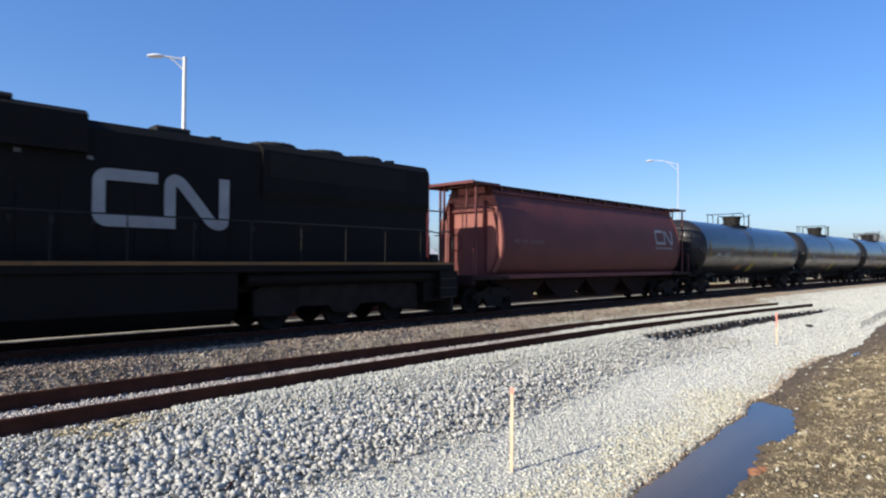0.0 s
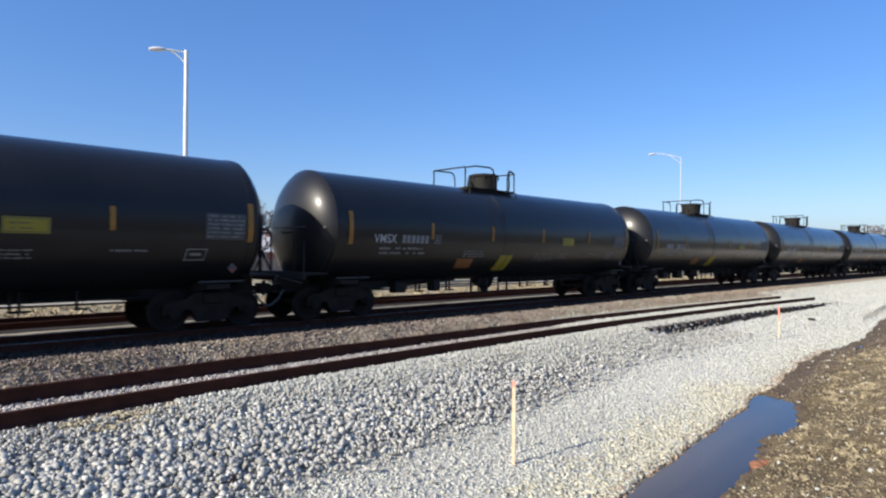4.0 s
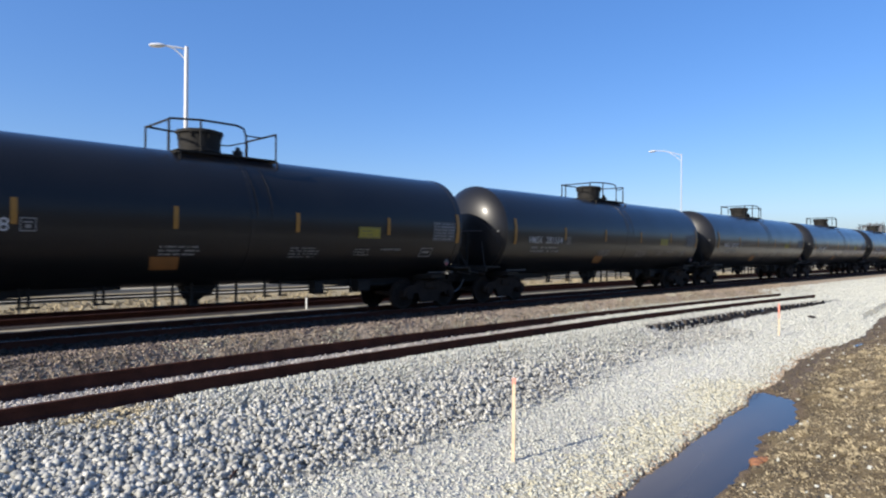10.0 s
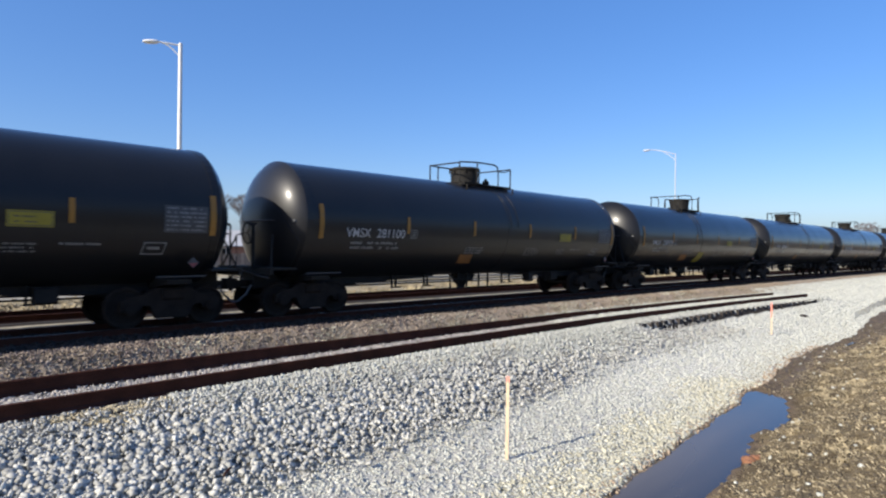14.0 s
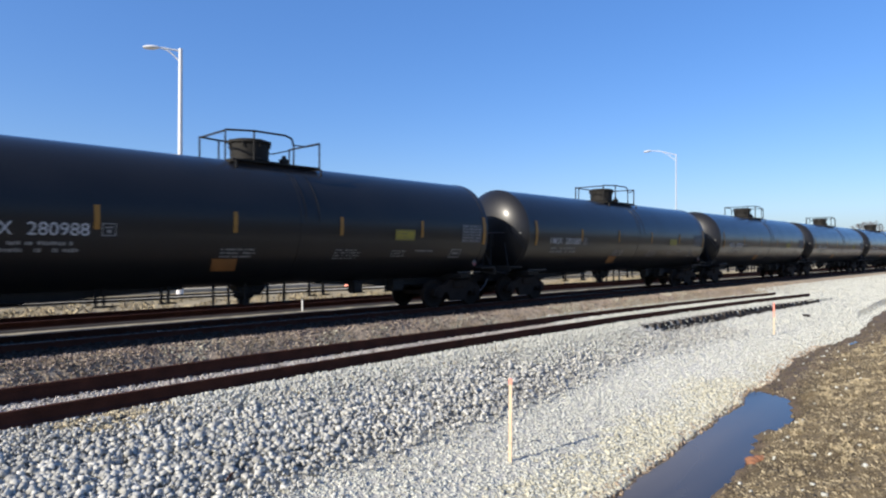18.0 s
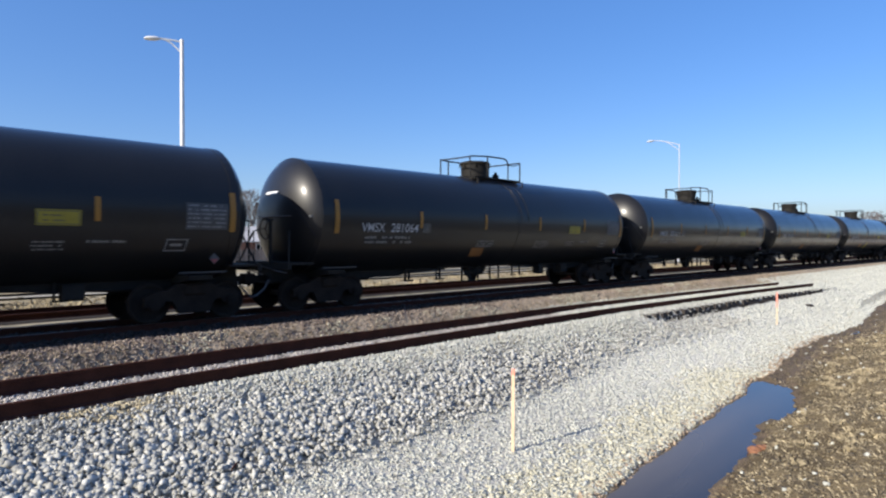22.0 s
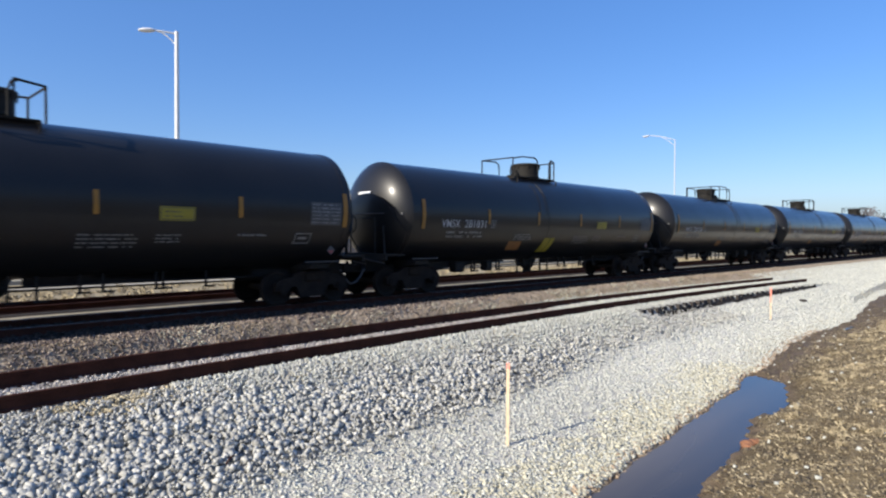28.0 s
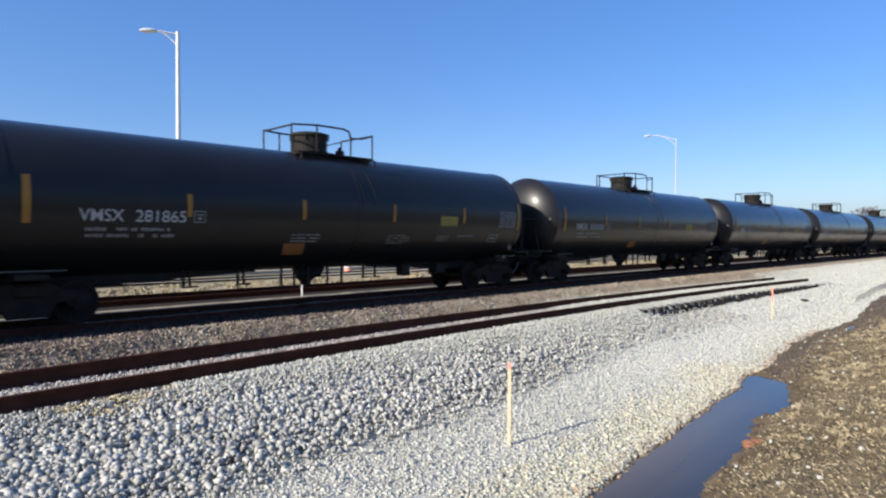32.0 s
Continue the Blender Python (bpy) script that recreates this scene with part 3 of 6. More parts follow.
for i in range(90):
    x = -4 + 0.56 * i
    part("tie", tie_mesh, TIE, second, at=on_main(x) @ pose(0, 4.9, -0.315, 0, 0, random.uniform(-1, 1)))


# ---- loose stones, all real little rocks ----
def rocks(name, xs, ys, zs, sizes, material, label, category, seed, flat=0.75):
    rng = np.random.default_rng(seed)
    n = len(xs)
    cube = np.array([(a, b, c) for a in (-1, 1) for b in (-1, 1) for c in (-1, 1)], float) * 0.5
    faces = np.array([(0, 1, 3, 2), (4, 6, 7, 5), (0, 4, 5, 1), (2, 3, 7, 6), (0, 2, 6, 4), (1, 5, 7, 3)])
    v = cube[None] * rng.uniform(0.45, 1.5, (n, 1, 3)) + rng.uniform(-0.25, 0.25, (n, 8, 3))
    q = rng.normal(size=(n, 4))
    q /= np.linalg.norm(q, axis=1, keepdims=True)
    w, x, y, z = q.T
    rot = np.stack([1 - 2 * (y * y + z * z), 2 * (x * y - z * w), 2 * (x * z + y * w), 2 * (x * y + z * w), 1 - 2 * (x * x + z * z), 2 * (y * z - x * w), 2 * (x * z - y * w), 2 * (y * z + x * w), 1 - 2 * (x * x + y * y)], -1).reshape(n, 3, 3)
    v = np.einsum("nij,nkj->nki", rot, v) * np.asarray(sizes)[:, None, None]
    v[:, :, 2] *= flat
    v += np.stack([xs, ys, zs], -1)[:, None, :]
    f = (faces[None] + (np.arange(n) * 8)[:, None, None]).reshape(-1, 4)
    me = bpy.data.meshes.new(name)
    me.vertices.add(n * 8)
    me.vertices.foreach_set("co", v.ravel())
    me.loops.add(f.size)
    me.loops.foreach_set("vertex_index", f.ravel())
    me.polygons.add(len(f))
    me.polygons.foreach_set("loop_start", np.arange(0, f.size, 4))
    me.update(calc_edges=True)
    me.materials.append(material)
    return tagged(new(name, me), label, category, kind="stuff")


def scatter(n, x0, x1, y_low, y_high, seed, power=1.0):
    # more of them near the low-x end, where the viewer stands
    rng = np.random.default_rng(seed)
    xs = x0 + (x1 - x0) * rng.uniform(0, 1, n) ** power
    lo, hi = y_low(xs), y_high(xs)
    return xs, lo + (hi - lo) * rng.uniform(0, 1, n), rng


xs, ys, rng = scatter(68000, 0.6, 24, lambda x: side_y(x) - 4.3, lambda x: side_y(x) - 0.3, 1, 1.5)
low = side_y(xs) - ys
bare_spot = (wobble(xs, ys, 2.3, 5.0) > 0.45) & (low < 1.0) & (xs < 9)
keep = ~bare_spot & (rng.uniform(0, 1, len(xs)) < np.clip(1.05 - smooth01((low - 2.0) / 1.6) - 0.65 * smooth01((xs - 7.5) / 8), 0.0, 1))
xs, ys = xs[keep], ys[keep]
size = (0.028 + 0.050 * rng.uniform(0, 1, len(xs)) ** 1.4) * np.interp(xs, [0, 10, 22], [1.0, 0.85, 0.65]) * np.interp(side_y(xs) - ys, [0.3, 0.7, 1.1, 1.5, 2.2, 3.6], [0.5, 0.55, 0.75, 1.0, 1.0, 0.6])
more_x, more_y, more = scatter(9000, -7, 0.8, lambda x: side_y(x) - 3.6, lambda x: side_y(x) - 0.3, 41)
xs, ys, size = np.append(xs, more_x), np.append(ys, more_y), np.append(size, more.uniform(0.034, 0.078, len(more_x)))
rocks("ballast_stones", xs, ys, ground_z(xs, ys) + rng.uniform(-0.03, 0.085, len(xs)), size, STONE, "coarse pale crushed limestone ballast", "ballast", 11, 0.95)
xs, ys, rng = scatter(70000, 2.0, 75, lambda x: gravel_edge(x) - 0.02, lambda x: np.where(x < 37, side_y(x) - 2.8 + 2.2 * smooth01((x - 11) / 6), main_y(x) - 3.1), 2, 1.5)
off_ties = (xs < 18.8) | (xs > 36.3) | (ys < side_y(xs) - 1.16 + 0.012 * (xs - 19))
xs, ys = xs[off_ties], ys[off_ties]
rocks("fine_gravel", xs, ys, sheet_z(xs, ys) + rng.uniform(-0.01, 0.012, len(xs)), rng.uniform(0.018, 0.046, len(xs)) * np.interp(xs, [2, 9, 14, 42], [0.82, 0.85, 0.95, 1.6]), FINE, "fine pale limestone gravel", "gravel", 12)
xs, ys, rng = scatter(24000, 0.5, 19, lambda x: side_y(x) - 0.1, lambda x: side_y(x) + 2.2, 3, 1.3)
rocks("siding_ballast", xs, ys, ground_z(xs, ys) + rng.uniform(-0.01, 0.03, len(xs)), rng.uniform(0.012, 0.036, len(xs)), GREIGE, "grey-pink ballast grit between the siding rails", "ballast", 13)
xs, ys, rng = scatter(20000, 17, 37.2, lambda x: side_y(x) - 0.86, lambda x: side_y(x) + 2.3, 75, 1.0)
clear = (np.abs(ys - side_y(xs)) > 0.13) & (np.abs(ys - side_y(xs) - 1.505) > 0.13)
xs, ys = xs[clear], ys[clear]
rocks("end_ballast", xs, ys, np.maximum(ground_z(xs, ys), -0.56) + rng.uniform(0.0, 0.03, len(xs)), rng.uniform(0.02, 0.05, len(xs)), FINE, "pale ballast stones heaped over the last ties", "ballast", 76)
# stones beneath the train, with its shade in their colour
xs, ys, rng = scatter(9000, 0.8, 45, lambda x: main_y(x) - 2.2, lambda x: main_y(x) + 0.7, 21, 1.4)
rocks("track_ballast", xs, ys, ground_z(xs, ys) + rng.uniform(-0.01, 0.03, len(xs)), rng.uniform(0.03, 0.08, len(xs)), SHADED, "ballast stones under the train, darkened for its shade", "ballast", 22)
xs, ys, rng = scatter(16000, 0.8, 45, lambda x: side_y(x) + 1.75, lambda x: np.maximum(side_y(x) + 1.9, main_y(x) - 2.1), 4, 1.4)
far_off = (xs < 14 + 4 * rng.uniform(0, 1, len(xs))) | (main_y(xs) - ys < 3.5)
xs, ys = xs[far_off], ys[far_off]
rocks("old_ballast", xs, ys, ground_z(xs, ys) + rng.uniform(-0.01, 0.03, len(xs)), rng.uniform(0.012, 0.036, len(xs)), GRIT, "old brown-grey ballast stones", "ballast", 14)
xs, ys, rng = scatter(20000, 5.0, 34, lambda x: np.maximum(-0.5, 0.05 * x - 0.5), lambda x: np.where(x < 15.3, np.minimum(puddle_edge(x), gravel_edge(x)) - 0.05, gravel_edge(x) - 0.1), 5, 1.3)
rocks("mud_clods", xs, ys, sheet_z(xs, ys) + rng.uniform(-0.008, 0.010, len(xs)), 0.010 + 0.045 * rng.uniform(0, 1, len(xs)) ** 3, CLOD, "brown mud clods and pebbles", "mud", 15)


xs, ys, rng = scatter(16000, 2.0, 16, lambda x: gravel_edge(x) + 0.0, lambda x: gravel_edge(x) + 1.5, 61, 1.3)
inner = rng.uniform(0, 1, len(xs)) > (ys - gravel_edge(xs)) / 1.5 + 0.35 * wobble(xs, ys, 1.7, 3.0)
xs, ys = xs[inner], ys[inner]
rocks("buff_chips", xs, ys, sheet_z(xs, ys) + rng.uniform(-0.008, 0.014, len(xs)), rng.uniform(0.018, 0.05, len(xs)), BUFF, "buff-coloured limestone chips beside the puddle", "gravel", 62)
xs, ys, rng = scatter(9500, 0.5, 13, lambda x: side_y(x) - 1.05, lambda x: side_y(x) - 0.2, 65, 1.0)
patchy = wobble(xs, ys, 2.0, 7.0) > 0.12
xs, ys = xs[patchy], ys[patchy]
rocks("sandy_chips", xs, ys, ground_z(xs, ys) + rng.uniform(0.0, 0.05, len(xs)), rng.uniform(0.014, 0.036, len(xs)), SANDY, "sandy buff chips on the shoulder of the siding", "gravel", 66)
xs, ys, rng = scatter(34000, 4.0, 18, lambda x: side_y(x) - 1.9, lambda x: side_y(x) - 0.15, 71, 1.0)
thin = rng.uniform(0, 1, len(xs)) > (side_y(xs) - ys - 0.5) / 1.4 + 0.5 * wobble(xs, ys, 1.9, 4.0)
xs, ys = xs[thin], ys[thin]
rocks("shoulder_chips", xs, ys, ground_z(xs, ys) + rng.uniform(0.01, 0.07, len(xs)), rng.uniform(0.016, 0.04, len(xs)), FINE, "small pale limestone chips along the siding", "gravel", 72)
xs, ys, rng = scatter(12000, 0.8, 17, lambda x: side_y(x) + 1.75, lambda x: np.maximum(side_y(x) + 1.9, main_y(x) - 2.0), 73, 1.1)
patchy = rng.uniform(0, 1, len(xs)) < 0.45 + 0.5 * wobble(xs, ys, 0.7, 6.0) + 0.4 * wobble(xs, ys, 3.1, 2.0) - 0.035 * (xs - 6)
xs, ys = xs[patchy], ys[patchy]
rocks("sooty_chips", xs, ys, ground_z(xs, ys) + rng.uniform(0.0, 0.035, len(xs)), rng.uniform(0.014, 0.04, len(xs)), DUSKY, "sooty brown chips strewn between the tracks", "ballast", 74)
xs, ys, rng = scatter(7000, 5, 30, lambda x: side_y(x) + 1.75, lambda x: np.maximum(side_y(x) + 1.9, main_y(x) - 2.3), 67, 1.0)
patchy = wobble(xs, ys, 1.3, 2.0) > 0.05
xs, ys = xs[patchy], ys[patchy]
rocks("dusty_chips", xs, ys, ground_z(xs, ys) + rng.uniform(0.0, 0.03, len(xs)), rng.uniform(0.014, 0.036, len(xs)), BUFF, "dusty buff chips strewn between the tracks", "gravel", 68)
xs, ys, rng = scatter(2600, 4.0, 24, lambda x: gravel_edge(x) - 0.06, lambda x: gravel_edge(x) + 0.2, 63, 1.2)
rocks("stained_chips", xs, ys, sheet_z(xs, ys) + rng.uniform(-0.006, 0.01, len(xs)), rng.uniform(0.014, 0.04, len(xs)), RUDDY, "rust-stained chips along the water's edge", "gravel", 64)


def straw(name, n, seed):
    # flat-lying dead grass blades on the mud bank
    xs, ys, rng = scatter(n, 5.0, 30, lambda x: np.maximum(-0.5, 0.05 * x - 0.5), lambda x: np.where(x < 15.3, np.minimum(puddle_edge(x), gravel_edge(x)) - 0.25, gravel_edge(x) - 0.5), seed, 1.3)
    zs = sheet_z(xs, ys)
    a, l = rng.uniform(0, 2 * np.pi, n), rng.uniform(0.02, 0.075, n)
    w, up = rng.uniform(0.002, 0.006, n), rng.uniform(0.0, 0.03, n)
    dx, dy = np.cos(a), np.sin(a)
    v = np.stack([np.stack([xs - dy * w, ys + dx * w, zs - 0.01], -1), np.stack([xs + dy * w, ys - dx * w, zs - 0.01], -1), np.stack([xs + dx * l * 0.6 + dy * w, ys + dy * l * 0.6 - dx * w, zs + up * 0.8 + 0.012], -1), np.stack([xs + dx * l, ys + dy * l, zs + up], -1)], 1)
    me = bpy.data.meshes.new(name)
    me.from_pydata(v.reshape(-1, 3).tolist(), [], (np.arange(n)[:, None] * 4 + np.array([0, 1, 2, 3])).tolist())
    me.materials.append(STRAW)
    return tagged(new(name, me), "dead straw-coloured grass lying on the mud", "grass", kind="stuff")


straw("dead_grass", 17000, 6)
clay = thing("clay_lump", "orange-brown clay lump at the puddle's edge", "clay", at=pose(0, 0, 0))
for i, (x, y, r) in enumerate(((10.05, 3.24, 0.11), (10.2, 3.2, 0.09), (9.9, 3.2, 0.08), (10.3, 3.16, 0.07))):
    part("lump", Shape().lathe([(-0.6 * r, 0.0), (-0.4 * r, 0.8 * r), (0.1 * r, r), (0.4 * r, 0.6 * r), (0.5 * r, 0.0)], 9, "z", (x, y, WATER + 0.04)), CLAY, clay, smooth=True)

# a second, smaller pool in the wet strip, pale stones strewn on the mud, and grass tufts in the old ballast
pool = Shape()
ring = [(25.9 + 0.9 * math.cos(a) * (1 + 0.15 * math.sin(3 * a)), 4.93 + 0.03 * (0.9 * math.cos(a)) + 0.08 * math.sin(a), WATER + 0.035) for a in np.linspace(0, 2 * math.pi, 25)[:-1]]
pool.add(ring, [tuple(range(24))])
tagged(new("small_pool_water", pool.mesh("small_pool_water", wm)), "small shallow pool in the wet mud strip", "puddle", kind="structure")
xs, ys, rng = scatter(240, 6.0, 34, lambda x: np.maximum(-0.3, 0.05 * x - 0.3), lambda x: np.where(x < 15.3, np.minimum(puddle_edge(x), gravel_edge(x)) - 0.1, gravel_edge(x) - 0.1), 31, 1.3)
rocks("strewn_stones", xs, ys, sheet_z(xs, ys) + 0.01, rng.uniform(0.02, 0.06, len(xs)), FINE, "pale stones strewn over the mud", "stones", 32)


def tufts(name, n, seed):
    # short dry grass standing in the strip between siding and main line
    xs, ys, rng = scatter(n, 1.0, 45, lambda x: side_y(x) + 1.9, lambda x: np.maximum(side_y(x) + 2.0, main_y(x) - 2.5), seed, 1.2)
    keep = wobble(xs, ys, 1.9, 4.0) > -0.05
    xs, ys = xs[keep], ys[keep]
    n = len(xs)
    zs = ground_z(xs, ys)
    a, l, h = rng.uniform(0, 2 * np.pi, n), rng.uniform(0.04, 0.14, n), rng.uniform(0.01, 0.06, n)
    w = rng.uniform(0.004, 0.010, n)
    dx, dy = np.cos(a), np.sin(a)
    v = np.stack([np.stack([xs - dy * w, ys + dx * w, zs - 0.01], -1), np.stack([xs + dy * w, ys - dx * w, zs - 0.01], -1), np.stack([xs + dx * l, ys + dy * l, zs + h + 0.02], -1)], 1)
    me = bpy.data.meshes.new(name)
    me.from_pydata(v.reshape(-1, 3).tolist(), [], (np.arange(n)[:, None] * 3 + np.array([0, 1, 2])).tolist())
    me.materials.append(STRAW)
    return tagged(new(name, me), "short dry grass between the ballast stones", "grass", kind="stuff")


tufts("dry_tufts", 22000, 33)


def clumps(name, n, blades, seed, x0, x1, low, high, size, label):
    # dead grass in tussocks: blades leaning out from each tussock's foot
    cx, cy, rng = scatter(n, x0, x1, low, high, seed, 1.0)
    xs = np.repeat(cx, blades) + rng.normal(0, size * 0.4, n * blades)
    ys = np.repeat(cy, blades) + rng.normal(0, size * 0.4, n * blades)
    m = len(xs)
    zs = sheet_z(xs, ys)
    a, l, h = rng.uniform(0, 2 * np.pi, m), rng.uniform(0.3, 1.1, m) * size, rng.uniform(0.2, 1.0, m) * size * 0.8
    w = rng.uniform(0.03, 0.06, m) * size
    dx, dy = np.cos(a), np.sin(a)
    v = np.stack([np.stack([xs - dy * w, ys + dx * w, zs - 0.01], -1), np.stack([xs + dy * w, ys - dx * w, zs - 0.01], -1), np.stack([xs + dx * l * 0.5, ys + dy * l * 0.5, zs + h], -1), np.stack([xs + dx * l, ys + dy * l, zs + h * 0.85], -1)], 1)
    me = bpy.data.meshes.new(name)
    me.from_pydata(v.reshape(-1, 3).tolist(), [], [q for i in range(0, 4 * m, 4) for q in ((i, i + 1, i + 2), (i + 1, i + 3, i + 2))])
    me.materials.append(STRAW)
    return tagged(new(name, me), label, "grass", kind="stuff")


clumps("mud_tussocks", 260, 26, 71, 9, 36, lambda x: np.maximum(-0.3, 0.05 * x - 0.3), lambda x: np.where(x < 15.3, puddle_edge(x) - 0.5, gravel_edge(x) - 1.0), 0.11, "small tussocks of dead grass on the mud bank")
clumps("verge_grass", 900, 14, 72, -4, 70, lambda x: main_y(x) + 6.8, lambda x: main_y(x) + 14.0, 0.22, "dry grass on the verge beyond the tracks")
pale_rock = thing("pale_rock", "single pale tan rock lying on the brown ballast", "rock", at=pose(3.92, 12.45, -0.48, 10, 15, 40))
part("rock_body", Shape().lathe([(-0.09, 0.0), (-0.08, 0.09), (0.0, 0.13), (0.06, 0.10), (0.08, 0.0)], 7, "z"), CONCRETE, pale_rock)
stick = thing("dark_stick", "short dark stick lying on the coarse stones", "stick", at=pose(3.9, 7.58, float(ground_z(3.9, 7.58)) + 0.06, 0, 0, 35))
part("stick_body", Shape().pipe([(-0.22, 0, 0), (-0.05, 0.02, 0.02), (0.12, 0.0, 0.015), (0.24, 0.03, 0.0)], 0.014, 6), RUST, stick)
clump = thing("dark_clod", "dark clod lying on the pale gravel", "clod", at=pose(31.05, 7.76, float(ground_z(31.05, 7.76)) + 0.02))
part("clod_body", Shape().lathe([(-0.04, 0.0), (-0.03, 0.16), (0.03, 0.18), (0.08, 0.1), (0.09, 0.0)], 8, "z"), TIE, clump)


# ---- running gear shared by the cars ----
WHEEL_R = 0.46


def wheelset_mesh():
    s = Shape()
    for side in (-1, 1):
        y = side * 0.75
        prof = [(0.075, 0.0), (0.075, 0.10), (0.03, 0.13), (0.02, 0.36), (0.055, 0.40), (0.055, WHEEL_R - 0.008), (-0.045, WHEEL_R), (-0.05, WHEEL_R + 0.028), (-0.075, WHEEL_R + 0.02), (-0.075, 0.40), (-0.02, 0.36), (-0.03, 0.12), (-0.03, 0.0)]
        s.lathe([(y + side * a, r) for a, r in prof], 24, "y")
        for j in range(4):
            a = j * math.pi / 2
            s.rod((math.cos(a) * 0.055, y + side * 0.07, math.sin(a) * 0.055), (math.cos(a) * 0.055, y + side * 0.10, math.sin(a) * 0.055), 0.018, 6)
    s.rod((0, -0.95, 0), (0, 0.95, 0), 0.08, 12)
    return s.mesh("wheelset", UNDER, True)


def side_frame_mesh():
    # cast truck side: bow over the axle boxes, sagging in the middle round the springs
    out = [(-1.12, 0.40), (-1.12, 0.62), (-0.95, 0.72), (-0.62, 0.76), (-0.40, 0.90), (0.40, 0.90), (0.62, 0.76), (0.95, 0.72), (1.12, 0.62), (1.12, 0.40), (0.72, 0.40), (0.66, 0.52), (0.50, 0.50), (0.36, 0.22), (-0.36, 0.22), (-0.50, 0.50), (-0.66, 0.52), (-0.72, 0.40)]
    s = Shape().prism(out, -0.075, 0.075, "y")
    for x in (-0.91, 0.91):
        s.rod((x, -0.13, 0.46), (x, 0.1, 0.46), 0.13, 14)
        s.rod((x, -0.15, 0.46), (x, -0.13, 0.46), 0.075, 10)
    return s.mesh("side_frame", UNDER)


def spring_mesh():
    s = Shape()
    for x in (-0.2, 0.0, 0.2):
        pts = [(x + 0.07 * math.cos(a), 0.07 * math.sin(a), 0.30 + 0.36 * i / 30) for i, a in enumerate(np.linspace(0, 10 * math.pi, 31))]
        s.pipe(pts, 0.018, 5)
    return s.mesh("spring_nest", UNDER)


WHEELSET, SIDEFRAME, SPRINGS = wheelset_mesh(), side_frame_mesh(), spring_mesh()
BOLSTER = Shape().box(-0.24, 0.24, -1.12, 1.12, 0.62, 0.90, 0.05).mesh("bolster", UNDER)
SHOES = Shape().box(-0.04, 0.04, -0.8, 0.8, 0.40, 0.55, 0.02).mesh("brake_beam", UNDER)
spinning = []


def truck(parent, x, axles=(-0.91, 0.91)):
    t = part("truck", BOLSTER, UNDER, parent, "grimy cast steel truck", at=pose(x, 0, 0))
    for side in (-1, 1):
        part("side_frame", SIDEFRAME, UNDER, t, at=pose(0, side * 0.99, 0, 0, 0, 0 if side < 0 else 180))
        part("spring_nest", SPRINGS, UNDER, t, at=pose(0, side * 0.99, 0))
    for a in (-0.42, 0.42):
        part("brake_beam", SHOES, UNDER, t, at=pose(a, 0, 0))
    for a in axles:
        part("wheelset", WHEELSET, UNDER, t, "dusty steel wheels on an axle", at=pose(a, 0, WHEEL_R))
    return t


def coupler_shape(s, x, d):
    # shank, knuckle and pin reaching out from the end sill; d is the way out
    a, b = sorted((x - d * 0.55, x - d * 0.12))
    s.box(a, b, -0.08, 0.08, 0.80, 0.97, 0.02)
    a, b = sorted((x - d * 0.16, x + d * 0.05))
    s.box(a, b, -0.16, 0.12, 0.74, 1.03, 0.03)
    s.rod((x - d * 0.02, -0.09, 0.70), (x - d * 0.02, -0.09, 1.10), 0.04, 8)
    return s


# ---- tank car ----
TANK_R, TANK_Z = 1.65, 2.41
RIM, REAR, HEAD = 7.74, 8.0, 0.60


def shell_y(z, out=0.006):
    return -math.sqrt(max(0.0, (TANK_R + out) ** 2 - (z - TANK_Z) ** 2))


def decal(x0, x1, z0, z1, skew=0.0, out=0.014, side=-1, n=5):
    # a thin patch that follows the shell
    s = Shape()
    vs = []
    for i in range(n + 1):
        z = z0 + (z1 - z0) * i / n
        y = shell_y(z, out)
        dx = skew * i / n
        for x in (x0 + dx, x1 + dx):
            vs.append((x * -side, y * -side, z))
    return s.add(vs, [(2 * i, 2 * i + 1, 2 * i + 3, 2 * i + 2) for i in range(n)])


def stencil_rows(x0, x1, z, rows, pitch, seed, high=0.05, out=0.014):
    # small print that cannot be made out: rows of short bars
    rnd = random.Random(seed)
    s = Shape()
    for r in range(rows):
        x = x0 + rnd.uniform(0, 0.04)
        zz = z - r * pitch
        stop = x1 - rnd.uniform(0, 0.25)
        while x < stop:
            for _ in range(rnd.choice((2, 4, 6, 8))):
                w = high * rnd.choice((0.45, 0.6, 0.75))
                d = decal(x, x + w, zz + high * rnd.choice((0, 0, 0.12)), zz + high * rnd.choice((1, 1, 0.85)), 0.0, out, -1, 1)
                s.add(d.v, d.f)
                x += w + high * 0.22
                if x > stop:
                    break
            x += high * rnd.choice((0.7, 0.9, 2.4))
    return s


def lettering(text, height, x, z, name="number", material=WHITE, wrap=True, y=0.0, width=None):
    cu = bpy.data.curves.new("lettering", "FONT")
    cu.body, cu.size = text, height * 1.43
    cu.offset = 0.001
    ob = bpy.data.objects.new("lettering", cu)
    scene.collection.objects.link(ob)
    me = bpy.data.meshes.new_from_object(ob.evaluated_get(bpy.context.evaluated_depsgraph_get()))
    bpy.data.objects.remove(ob)
    bpy.data.curves.remove(cu)
    w = max(v.co.x for v in me.vertices)
    k = (width / w) if width else 1.0
    for v in me.vertices:
        zz = z + v.co.y
        v.co = (x + v.co.x * k, shell_y(zz, 0.014) if wrap else y, zz)
    me.name = name
    me.materials.clear()
    me.materials.append(material)
    return me


